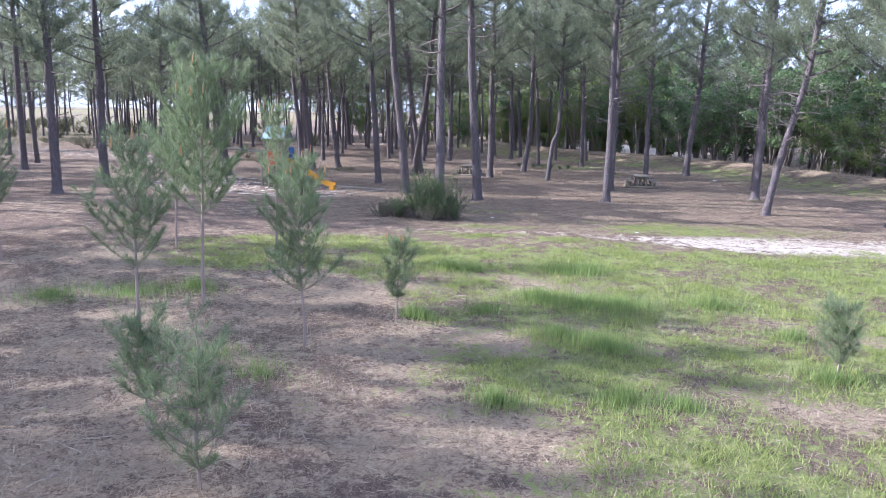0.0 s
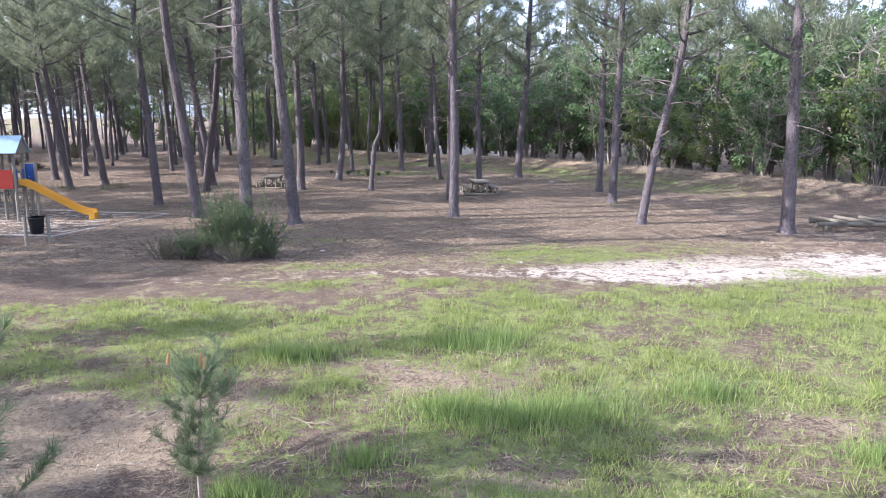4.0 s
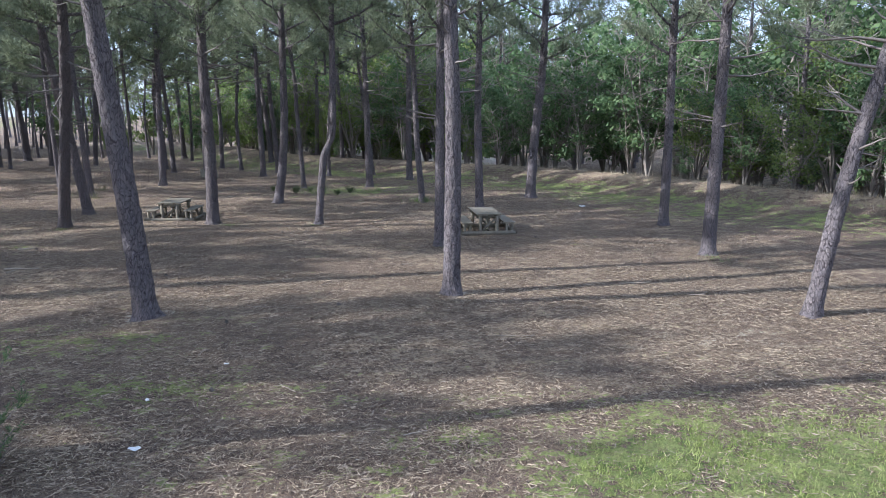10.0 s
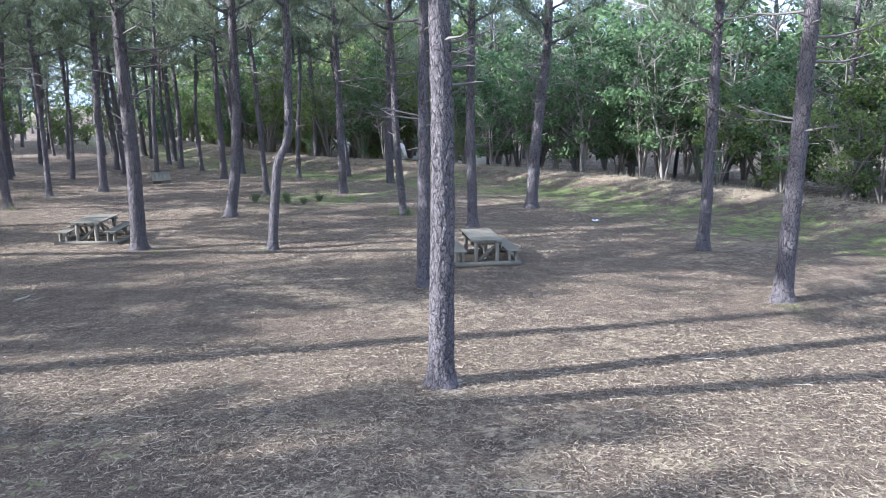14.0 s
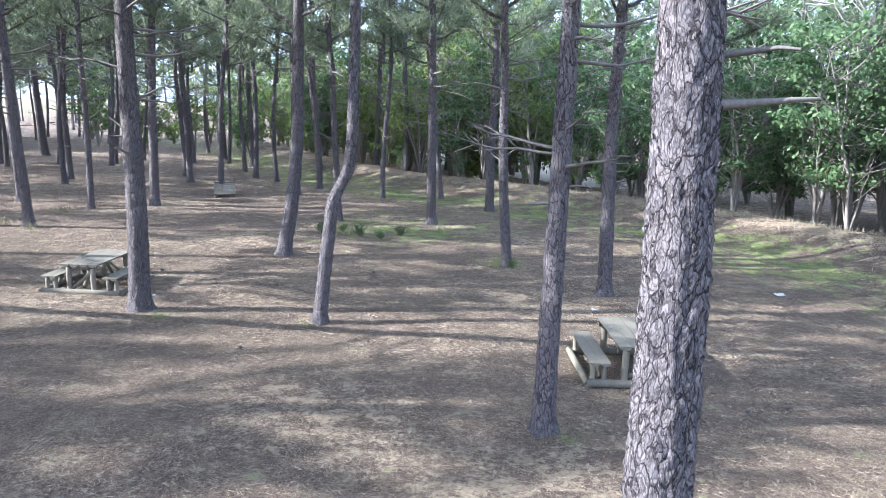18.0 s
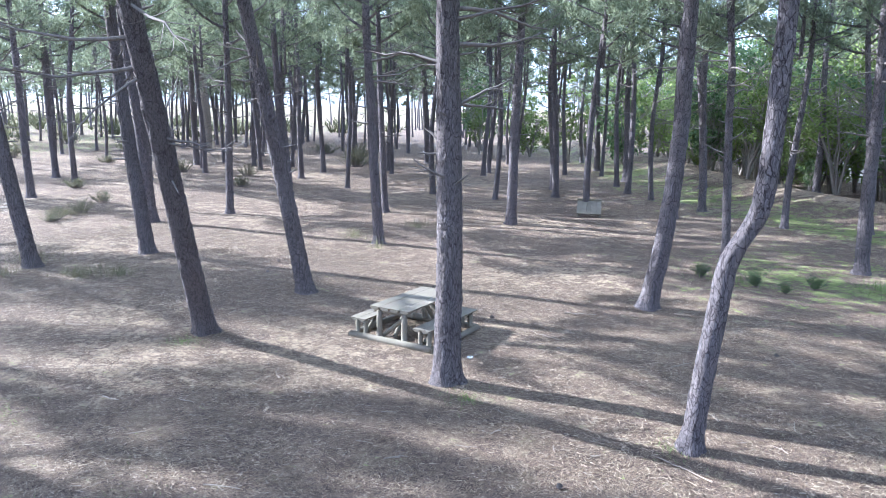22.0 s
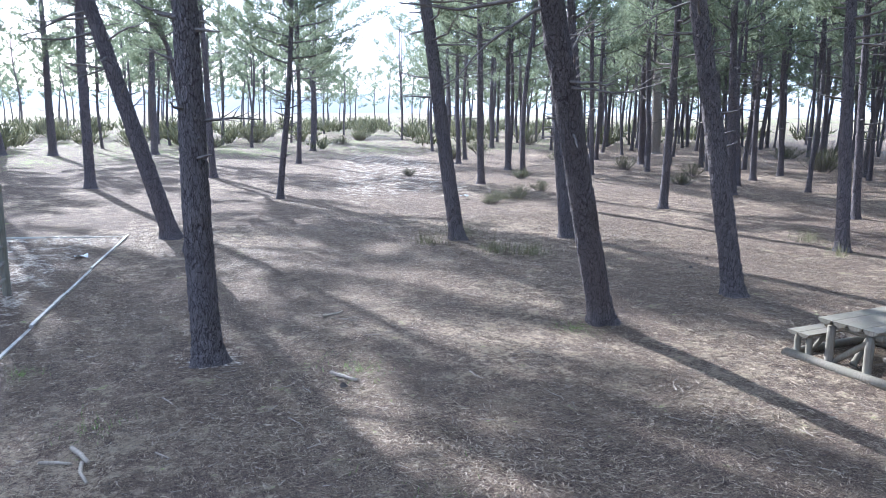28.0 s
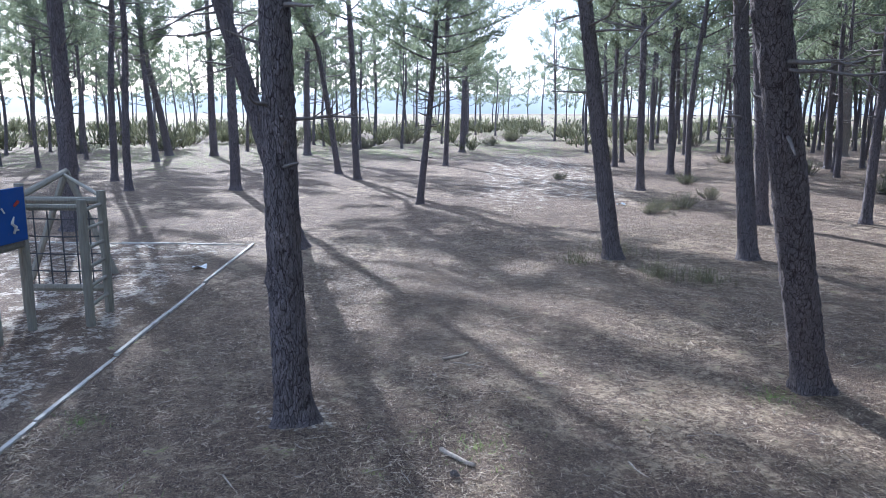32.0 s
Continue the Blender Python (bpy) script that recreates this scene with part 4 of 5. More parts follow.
def tall_broom_mesh(high, wide, stems):
    """Loose upright stems that part towards the top, with wispy leafy twigs and gaps between."""
    wood, leaf = Bits(), Bits()
    for i in range(stems):
        az, h = rng.uniform(0, 6.28), high * rng.uniform(0.45, 1.0)
        reach = 0.5 * wide * rng.uniform(0.25, 1.25) * (1.25 - 0.5 * h / high)
        u = np.linspace(0, 1, 7)
        p = np.stack([math.cos(az) * reach * u ** 1.4, math.sin(az) * reach * u ** 1.4, h * u - 0.05], -1) + rng.normal(0, 0.04, (7, 3)) * u[:, None]
        wood.tube(p, np.linspace(0.016, 0.004, 7), 3, False)
        for k in range(2, 7):
            for _ in range(3):
                e = limb(p[k], az + rng.uniform(-2.2, 2.2), rng.uniform(0.7, 2.2), rng.uniform(0.08, 0.2), 0.3, 4)
                m = 16
                f = rng.uniform(0.0, 1.0, m)
                q = np.stack([np.interp(f, np.linspace(0, 1, 4), e[:, c]) for c in range(3)], -1)
                d = rng.normal(0, 0.7, (m, 3)) + (e[3] - e[0]) / np.linalg.norm(e[3] - e[0]) + [0, 0, 0.4]
                d /= np.linalg.norm(d, axis=1, keepdims=True)
                leaf.spikes(q, q + d * rng.uniform(0.05, 0.12, (m, 1)), 0.016)
    for i in range(stems):
        az = rng.uniform(0, 6.28)
        at = np.array([math.cos(az), math.sin(az), 0]) * 0.3 * wide * rng.uniform(0.1, 1.0)
        wood.tube(limb(at, az + rng.uniform(-1, 1), rng.uniform(0.3, 1.2), rng.uniform(0.3, 0.8), 0.4, 5), np.linspace(0.010, 0.003, 5), 3, False)
    return wood.mesh("twig_wood", [TWIG]), leaf.mesh("leaves", [BROOM])


BROOMS = [broom_mesh(1.75, 1.9, 22), broom_mesh(1.25, 1.8, 20), shrub_mesh(0.7, 1.2, 60, HEATH, 0.09), shrub_mesh(1.1, 1.5, 70, HEATH, 0.10), tall_broom_mesh(2.15, 1.9, 34)]


def shrub(x, y, kind, s, label, turn=0.0):
    base = put("shrub", None, pose(x, y, z_at(x, y), 0, 0, turn), label, "shrub", "shrubs")
    base.scale = (s, s, s)
    tagged(part("twig_wood", BROOMS[kind][0], base), kind="stuff")
    tagged(part("leaves", BROOMS[kind][1], base), kind="stuff")


for x, y, k, s in ((0.10, 20.5, 4, 1.0), (0.70, 20.2, 4, 0.85), (-0.30, 20.1, 4, 0.9), (0.45, 19.7, 1, 0.95), (1.15, 20.0, 1, 0.8), (-0.80, 20.3, 4, 0.75), (-1.35, 19.9, 1, 0.8), (-1.5, 20.2, 3, 0.9), (-2.2, 20.0, 3, 0.75), (0.2, 19.5, 3, 0.7), (-0.5, 21.4, 1, 0.8)):
    shrub(x, y, k, s, "wispy green broom bush with dry twigs before a pine", x * 90)
for x, y, s in ((0.2, 52.8, 0.40), (1.7, 52.6, 0.48), (3.1, 53.2, 0.36), (7.1, 48.0, 0.32), (-1.2, 53.9, 0.3), (0.9, 53.4, 0.3), (2.5, 52.2, 0.3)):
    shrub(x, y, 1, s, "low green broom among thin grass", x * 70)
for x, y, s in ((-35.9, 64.5, 0.9), (-31.0, 65.6, 0.8), (-23.3, 48.1, 0.5), (-42.0, 86.0, 1.8), (-32.5, 79.0, 1.7), (-30.5, 76, 1.5), (-49.3, 58.7, 1.2), (-62, 67.3, 1.4),
                (-32.3, 54.7, 0.9), (-24.2, 49.7, 0.6), (-22.9, 47.6, 0.5), (-70.2, 78.2, 1.6), (-26.9, 61.1, 1.0), (-55, 64, 1.2), (-58, 76, 1.4), (-46, 66, 1.1),
                (-81, 49.8, 2.2), (-86, 63.4, 2.0), (-74, 37, 2.0), (-80, 33, 2.3), (-70, 26, 2.0), (-90, 40, 2.4), (-66, 20, 1.8), (-88, 20, 2.6), (-78, 10, 2.4),
                (-100, 55, 2.6), (-108, 79, 2.6), (-95, 30, 2.6), (-60, 14, 1.8), (-72, 44, 1.7), (-104, 44, 2.8), (-98, 8, 2.6), (-84, 27, 2.2), (-92, 51, 2.2), (-76, 58, 1.6), (-36, 49.5, 0.7), (-26.5, 52.3, 0.6)):
    shrub(x, y, 2 + int(abs(x * 7)) % 2, s, "low grey-green heath bush on the forest floor", x * 50)


# ---- young pines in the meadow ----
def young_pine(x, y, high, bare, wide, label, candles=3, full=1.0):
    wood, leaf = Bits(), Bits()
    s = np.linspace(0, 1, 8)
    axis = np.stack([0.05 * np.sin(s * 4 + x), 0.05 * np.sin(s * 5 + y) - 0.05 * math.sin(y), high * s - 0.06], -1)
    axis[0, :2] = axis[1, :2]
    wood.tube(axis, np.linspace(0.012 + 0.0075 * high, 0.008, 8), 8, False)
    whorls = max(6, int((high - bare) / 0.27))
    ends = [(axis[-1], 1.0)]
    def needles(p, q, dense):
        k = max(3, int(np.linalg.norm(q - p) / 0.046 * dense * full))
        f = rng.uniform(0, 1, (k, 1))
        d = (q - p) / (np.linalg.norm(q - p) + 1e-9)
        m = 8
        at = np.repeat(p + (q - p) * f, m, 0)
        n = rng.normal(0, 0.72, (k * m, 3)) + d * 1.0 + [0, 0, 0.4]
        n /= np.linalg.norm(n, axis=1, keepdims=True)
        leaf.spikes(at, at + n * rng.uniform(0.12, 0.24, (k * m, 1)), 0.0075)
    for w in range(whorls):
        f = w / whorls
        z = bare + (high - bare) * f
        c = np.array([np.interp(z / high, s, axis[:, 0]), np.interp(z / high, s, axis[:, 1]), z])
        for b in range(5):
            ln = wide * (0.30 + 0.70 * math.sin(math.pi * min(1.0, 0.30 + 0.62 * f)) ** 1.2) * rng.uniform(0.4, 1.1)
            p = limb(c, b * 1.256 + w * 0.7 + rng.uniform(-0.3, 0.3), rng.uniform(0.25, 0.9), ln, rng.uniform(0.15, 0.6), 5)
            wood.tube(p, np.linspace(0.012, 0.004, 5), 4, False)
            for a in (0, 1, 2, 3):
                needles(p[a], p[a + 1], 0.2 + 0.2 * a)
            for a in (2, 3):
                e = limb(p[a], rng.uniform(0, 6.28), 0.8, ln * 0.35, 0.3, 3)
                wood.tube(e, [0.006, 0.005, 0.004], 3, False)
                needles(e[0], e[1], 0.5)
                needles(e[1], e[2], 0.65)
            if f > 0.55 and rng.random() < 0.5:
                ends.append((p[-1], 0.6))
    needles(axis[-2], axis[-1], 1.4)
    made = [Bits().tube([p, p + [0.01, 0, 0.14 * k + 0.06], p + [0.02, 0.01, 0.30 * k + 0.08]], [0.020, 0.017, 0.006], 5).mesh("shoot", [CANDLE], True) for p, k in [(e, g * min(1.0, high / 4.5) ** 1.5) for e, g in ends[:1 + candles * 2]]]
    base = put("young_pine", None, pose(x, y, z_at(x, y)), label, "tree", "young pines")
    part("stem", wood.mesh("stem", [YOUNG_BARK], True), base)
    part("needles", leaf.mesh("needles", [SAP_NEEDLE]), base)
    for me in made if candles else ():
        part("shoot", me, base, "brown upright spring shoot")


young_pine(-1.82, 4.95, 5.9, 2.3, 1.35, "young pine with brown spring shoots on a bare stem", 6, 3.2)
young_pine(2.07, 2.53, 3.9, 1.2, 1.0, "slim young pine with pale green needles", 3, 2.3)
young_pine(3.44, 4.80, 2.0, 0.6, 0.55, "chest-high airy young pine among grass and brushwood", 1, 0.45)
young_pine(-1.5, 1.95, 4.3, 1.6, 1.05, "young pine with a pale bare stem", 1, 2.2)
young_pine(-2.25, 9.97, 4.9, 2.3, 0.80, "thin young pine beside taller ones", 2, 1.8)
young_pine(-6.7, 11.05, 4.6, 1.6, 1.2, "bushy young pine with dark needles", 2, 2.4)
young_pine(-11.1, 7.9, 4.2, 1.7, 1.1, "young pine with long branches", 1, 1.8)
young_pine(1.5, -2.1, 1.75, 0.55, 0.70, "low young pine with spreading branches", 0, 1.2)
young_pine(3.35, -3.45, 2.0, 0.30, 0.85, "low young pine with spreading branches", 0, 1.2)
young_pine(12.75, 3.8, 1.4, 0.3, 0.6, "low young pine in the grass", 0)

# the band of scrub before the shore
SCRUB = shrub_mesh(0.9, 1.5, 16, HEATH, 0.26, 1.2, 14)[1]
scrub = []
for k in range(300):
    x, y = rng.uniform(-150, -62), rng.uniform(-70, 130)
    if not (open_track(x, y) and x > -95):
        scrub.append((SCRUB, x, y, rng.uniform(1.3, 3.0), k * 1.3, 0.0))
joined("scrub", "yellow-green scrub under the far pines", "scrub", HEATH, scrub)


# ---- picnic tables ----
def log(p, q, r, seg=10):
    p, q = np.array(p, float), np.array(q, float)
    s = np.linspace(0, 1, 4)[:, None]
    return Bits().tube(p + (q - p) * s, r * (1 + np.array([0.03, -0.02, 0.02, -0.03])), seg).mesh("log", [GREYWOOD], True)


def half_round(x, y0, y1, z, wide, thick, seg=5):
    """A plank split from a log: flat above, round below."""
    a = np.linspace(0, np.pi, seg + 1)
    prof = np.stack([x - wide / 2 * np.cos(a), z - thick * np.sin(a)], -1)
    v = np.array([(px, y, pz) for y in (y0, y1) for px, pz in prof])
    n = seg + 1
    f = [(i, i + 1, n + i + 1, n + i) for i in range(seg)] + [(0, n, 2 * n - 1, n - 1)]
    b = Bits()
    b.add(v, f)
    for o in (0, n):
        b.add(v[o:o + n], [(i, i + 1, n - 1, n - 1) for i in range(n - 2)])
    return b.mesh("plank", [GREYWOOD])


def picnic_table(x, y, turn, label):
    t = put("picnic_table", None, pose(x, y, z_at(x, y), 0, 0, turn), label, "table", "picnic tables")
    for sy in (-0.93, 0.93):
        part("base_log", log((-0.98, sy, 0.07), (0.98, sy, 0.07), 0.075), t)
        for sx in (-0.30, 0.30):
            part("leg", log((sx, sy * 0.93, 0.10), (sx, sy * 0.93, 0.66), 0.062), t)
        part("brace", log((-0.33 * np.sign(sy), sy * 0.87, 0.62), (0.26 * np.sign(sy), sy * 0.87, 0.12), 0.045), t)
        part("brace", log((0.0, sy * 0.80, 0.14), (0.0, sy * 0.35, 0.64), 0.045), t)
        part("crossbeam", log((-0.44, sy * 0.86, 0.655), (0.44, sy * 0.86, 0.655), 0.05), t)
        for side in (-1, 1):
            for dx in (-0.10, 0.10):
                part("bench_leg", log((side * 0.76 + dx, sy * 0.90, 0.10), (side * 0.76 + dx, sy * 0.90, 0.40), 0.05), t)
            part("bench_brace", log((side * 0.70, sy * 0.82, 0.12), (side * 0.70, sy * 0.45, 0.38), 0.035), t)
    for side in (-1, 1):
        part("side_log", log((side * 0.96, -0.98, 0.06), (side * 0.96, 0.98, 0.06), 0.065), t)
        bench = part("bench", half_round(side * 0.76 - 0.095, -0.98, 0.98, 0.455, 0.186, 0.06), t)
        part("plank", half_round(side * 0.76 + 0.095, -0.985, 0.975, 0.452, 0.186, 0.06), bench)
    top = part("tabletop", half_round(-0.345, -0.98, 0.98, 0.765, 0.226, 0.07), t)
    for i in (1, 2, 3):
        part("plank", half_round(-0.345 + 0.23 * i, -0.98 + 0.008 * i, 0.985 - 0.006 * i, 0.765 - 0.002 * (i % 2), 0.226, 0.07), top)
    return t


picnic_table(-3.55, 43.85, 1, "mossy grey log picnic table with two benches beside a stout pine")
picnic_table(9.06, 39.35, 4, "mossy grey log picnic table with two benches beside a slender pine")

# a low sloping board on two stakes, far down the clearing
sign = put("board_stand", None, pose(-6.9, 62.6, z_at(-6.9, 62.6), 0, 0, 20), "grey wooden board sloping on low posts in the clearing", "bench")
tilt = Matrix.Translation((0, -0.50, 0.16)) @ Matrix.Rotation(radians(24), 4, "X")
slab = None
for i in range(5):
    me = Bits().box((-0.52 + i * 0.209, 0, -0.02), (-0.52 + i * 0.209 + 0.204, 1.08, 0.03), 0.006).mesh("plank", [GREYWOOD], turn=tilt)
    if slab is None:
        slab = part("tabletop", me, sign)
    else:
        part("plank", me, slab)
for sx in (-0.47, 0.47):
    part("leg", log((sx, -0.42, -0.1), (sx, -0.42, 0.15), 0.045), sign)
    part("leg", log((sx, 0.50, -0.1), (sx, 0.50, 0.72), 0.04), sign)
part("crossbeam", log((-0.54, 0.53, 0.66), (0.54, 0.53, 0.66), 0.03), sign)

# ---- log barrier beside the track ----
bar = put("log_barrier", None, pose(23.4, 25.2, z_at(23.4, 25.2), 0, 0, -6), "low barrier of pale logs laid in a zigzag", "barrier")
for dy in (-0.45, 0.45):
    part("rail", log((-2.2, dy, 0.24), (4.8, dy, 0.22), 0.085), bar, "grey horizontal log")
for i in range(7):
    x = -1.7 + i * 0.95
    part("crosspiece", log((x - 0.35, 0.75, 0.36), (x + 0.45, -0.75, 0.34), 0.075), bar, "pale slanting log")
for x in (-1.9, 1.2, 4.4):
    for dy in (-0.45, 0.45):
        part("post", log((x, dy, -0.2), (x, dy, 0.2), 0.08), bar)

# ---- playground ----
def timber(p, q, w=0.09, mat=None):
    """A squared post or beam from p to q."""
    p, q = np.array(p, float), np.array(q, float)
    s = np.linspace(0, 1, 3)[:, None]
    me = Bits().tube(p + (q - p) * s, w * 0.70, 8).mesh("timber", [mat or PLAYWOOD])
    return me


PLAY = pose(-11.9, 29.3, z_at(-11.9, 29.3), 0, 0, 4)
tower = put("play_tower", None, PLAY, "wooden play tower with a grey-blue roof, red and blue panels", "play equipment")
H = 0.43
for sx in (-1, 1):
    for sy in (-1, 1):
        part("post", timber((sx * H, sy * H, -0.2), (sx * H, sy * H, 3.0), 0.10), tower)
floor = Bits()
for i in range(6):
    floor.box((-H - 0.05, -0.47 + i * 0.158, 1.50), (H + 0.05, -0.47 + i * 0.158 + 0.148, 1.54), 0.006)
part("platform", floor.mesh("platform", [PLAYWOOD]), tower)
for sy in (-1, 1):
    part("beam", timber((-H, sy * H, 1.44), (H, sy * H, 1.44), 0.08), tower)
    part("beam", timber((sy * H, -H, 1.44), (sy * H, H, 1.44), 0.08), tower)
part("side_panel", Bits().box((-H + 0.04, -H - 0.10, 1.42), (H - 0.04, -H - 0.075, 2.22)).mesh("side_panel", [RED]), tower, "faded red panel")
west = part("side_panel", Bits().box((-H - 0.10, -H + 0.05, 1.42), (-H - 0.075, H - 0.05, 2.20)).mesh("side_panel", [RED]), tower, "faded red panel")
for sy in (-1, 1):
    part("side_panel", Bits().box((H + 0.02, sy * 0.33 - 0.07, 1.56), (H + 0.05, sy * 0.33 + 0.07, 2.2)).mesh("side_panel", [BLUE]), tower, "blue panel beside the slide")
roof = None
for sy in (-1, 1):
    r = Bits()
    a, c = np.array([0, sy * 0.74, 2.90]), np.array([0, 0, 3.62])
    n = np.array([0, sy * 0.55, 0.80]) * 0.03
    v = [a + [-0.70, 0, 0], a + [0.70, 0, 0], c + [0.70, 0, 0], c + [-0.70, 0, 0]]
    v = np.array(v + [w + n for w in v])
    r.add(v, [(0, 1, 2, 3), (4, 5, 6, 7), (0, 1, 5, 4), (1, 2, 6, 5), (2, 3, 7, 6), (3, 0, 4, 7)])
    slope = part("roof", r.mesh("roof", [ROOF]), tower, "grey-blue roof sheet")
for sx in (-1, 1):
    g = Bits()
    g.add([(sx * 0.62, -0.69, 2.90), (sx * 0.62, 0.69, 2.90), (sx * 0.62, 0, 3.57), (sx * 0.59, -0.69, 2.90), (sx * 0.59, 0.69, 2.90), (sx * 0.59, 0, 3.57)],
          [(0, 1, 2, 2), (3, 4, 5, 5), (0, 1, 4, 3), (1, 2, 5, 4), (2, 0, 3, 5)])
    part("gable", g.mesh("gable", [PLAYWOOD]), tower)
# the slide: a trough with two raised sides
def slide_line():
    s = np.linspace(0, 1, 18)
    x = 0.45 + 3.0 * s
    z = np.interp(s, [0, 0.08, 0.80, 0.92, 1.0], [1.60, 1.57, 0.36, 0.24, 0.23])
    return x, np.convolve(np.r_[z[0], z, z[-1]], [0.25, 0.5, 0.25], "valid")


sx_, sz_ = slide_line()
prof = [(-0.27, 0.20), (-0.24, 0.20), (-0.21, 0.03), (0.21, 0.03), (0.24, 0.20), (0.27, 0.20), (0.25, -0.03), (-0.25, -0.03)]
v = np.array([(x, py, z + pz) for x, z in zip(sx_, sz_) for py, pz in prof])
f = [(i * 8 + j, i * 8 + (j + 1) % 8, (i + 1) * 8 + (j + 1) % 8, (i + 1) * 8 + j) for i in range(17) for j in range(8)]
sb = Bits()
sb.add(v, f)
slide = part("slide", sb.mesh("slide", [YELLOW]), tower, "yellow plastic slide")
part("slide_foot", Bits().box((3.25, -0.26, -0.05), (3.51, 0.26, 0.30), 0.03).mesh("slide_foot", [YELLOW]), slide)

# climbing frame with net and ladder, joined to an A-frame
frame_at = put("climbing_frame", None, pose(0.1, 0.1, z_at(-12.4, 30.9)), "wooden climbing frame with a rope net and a ladder", "play equipment")
cA, cB, cC, cD = np.array([-12.30, 31.5, 0]), np.array([-13.25, 31.62, 0]), np.array([-13.6, 30.2, 0]), np.array([-12.5, 30.65, 0])
up = np.array([0, 0, 1.0])
for c, h in ((cA, 2.1), (cB, 2.15), (cC, 2.1)):
    part("post", timber(c - 0.2 * up, c + h * up, 0.11), frame_at)
part("top_beam", timber(cC + 1.98 * up, cB + 1.98 * up, 0.09), frame_at)
part("bottom_beam", timber(cC + 0.42 * up, cB + 0.42 * up, 0.09), frame_at)
part("top_beam", timber(cA + 1.98 * up, cA + (cD - cA) * 1.0 + 1.98 * up, 0.08), frame_at)
for i in range(6):
    part("rung", timber(cA + (0.32 + 0.32 * i) * up, cB + (0.32 + 0.32 * i) * up, 0.045), frame_at)
net = Bits()
for i in range(1, 6):
    a = cC + (cB - cC) * i / 6
    net.tube([a + 0.45 * up, a + 1.95 * up], 0.013, 5)
for i in range(1, 5):
    net.tube([cC + (0.42 + 0.31 * i) * up, (cC + cB) / 2 + (0.40 + 0.31 * i) * up, cB + (0.42 + 0.31 * i) * up], 0.013, 5)
part("net", net.mesh("net", [ROPE]), frame_at, "grey rope climbing net")
aF = np.array([-16.6, 30.25, 0])
part("leg", timber(aF + [0.35, -0.75, -0.1], aF + [0, 0.05, 2.25], 0.10), frame_at)
part("leg", timber(aF + [0.1, 0.95, -0.1], aF + [0, 0.05, 2.25], 0.10), frame_at)
part("top_beam", timber(aF + [0, 0.05, 2.25], cC + 2.02 * up, 0.09), frame_at)
part("top_beam", timber(aF + [0.2, 0.05, 2.2], cB + 2.05 * up, 0.05), frame_at)

# the open landing between tower and net, with its painted panel
deck = put("play_landing", None, pose(-11.87, 30.2, z_at(-11.9, 30.2), 0, 0, -20), "low wooden landing with a painted blue panel", "play equipment")
for sx in (-1, 1):
    part("post", timber((sx * 0.40, H, -0.2), (sx * 0.40, H, 2.40), 0.10), deck)
part("beam", timber((-0.40, H, 1.44), (0.40, H, 1.44), 0.08), deck)
part("beam", timber((0.40, H, 1.44), (0.40, -0.3, 1.44), 0.08), deck)
part("beam", timber((-0.40, H, 1.44), (-0.40, -0.3, 1.44), 0.08), deck)
part("platform", Bits().box((-0.42, -0.30, 1.48), (0.42, H + 0.04, 1.52), 0.006).mesh("platform", [PLAYWOOD]), deck)
north = part("side_panel", Bits().box((-H + 0.06, H + 0.075, 1.52), (H - 0.06, H + 0.10, 2.36)).mesh("side_panel", [BLUE]), deck, "blue panel with a worn white drawing")
pic = Bits()
pic.tube([(-0.05, H + 0.104, 1.66), (-0.10, H + 0.104, 1.76), (-0.02, H + 0.104, 1.82), (-0.08, H + 0.104, 1.92)], [0.02, 0.035, 0.03, 0.012], 6)
pic.tube([(-0.16, H + 0.104, 1.70), (-0.06, H + 0.104, 1.73)], [0.015, 0.02], 6)
pic.tube([(0.12, H + 0.104, 2.00), (0.18, H + 0.104, 2.08)], [0.012, 0.016], 6)
part("drawing", pic.mesh("drawing", [WHITE]), north, "worn white strokes")
part("drawing", Bits().tube([(-0.10, H + 0.104, 2.08), (-0.20, H + 0.104, 2.14)], [0.02, 0.03], 6).mesh("drawing", [RED]), north, "worn red stroke")

# pale boards round the play area
corner = [np.array(c, float) for c in ((-5.9, 31.35), (-19.4, 34.15), (-21.6, 27.2), (-7.9, 24.6))]
edging = put("play_area_edging", None, None, "pale flat boards edging the sandy play area", "edging", kind="structure")
for a, c in zip(corner, corner[1:] + corner[:1]):
    run = np.linalg.norm(c - a)
    cuts = np.linspace(0, run, int(run / 2.4) + 2)
    for s, e in zip(cuts[:-1], cuts[1:]):
        p, q = a + (c - a) * (s + 0.02) / run, a + (c - a) * (e - 0.02) / run
        mid, ang = (p + q) / 2, math.atan2(*(q - p)[::-1])
        half = np.linalg.norm(q - p) / 2
        part("board", Bits().box((-half, -0.032, -0.10), (half, 0.032, 0.035 + rng.uniform(-0.008, 0.008)), 0.006).mesh("board", [KERB]), edging).matrix_basis = pose(mid[0], mid[1], z_at(*mid), 0, 0, math.degrees(ang) + rng.uniform(-0.5, 0.5))

litter_bin = put("litter_bin", None, pose(-7.6, 22.9, z_at(-7.6, 22.9), 0, 0, 25), "black plastic litter bin hung between two short wooden posts", "litter bin")
for sx in (-0.36, 0.36):
    part("post", timber((sx, 0, -0.2), (sx, 0, 0.98), 0.08), litter_bin)
tub = Bits().tube([(0, 0, 0.36), (0, 0, 0.38), (0, 0, 0.90), (0, 0, 0.96), (0, 0, 0.96), (0, 0, 0.45)], [0.15, 0.20, 0.26, 0.29, 0.25, 0.18], 16)
part("tub", tub.mesh("tub", [BLACK], True), litter_bin)

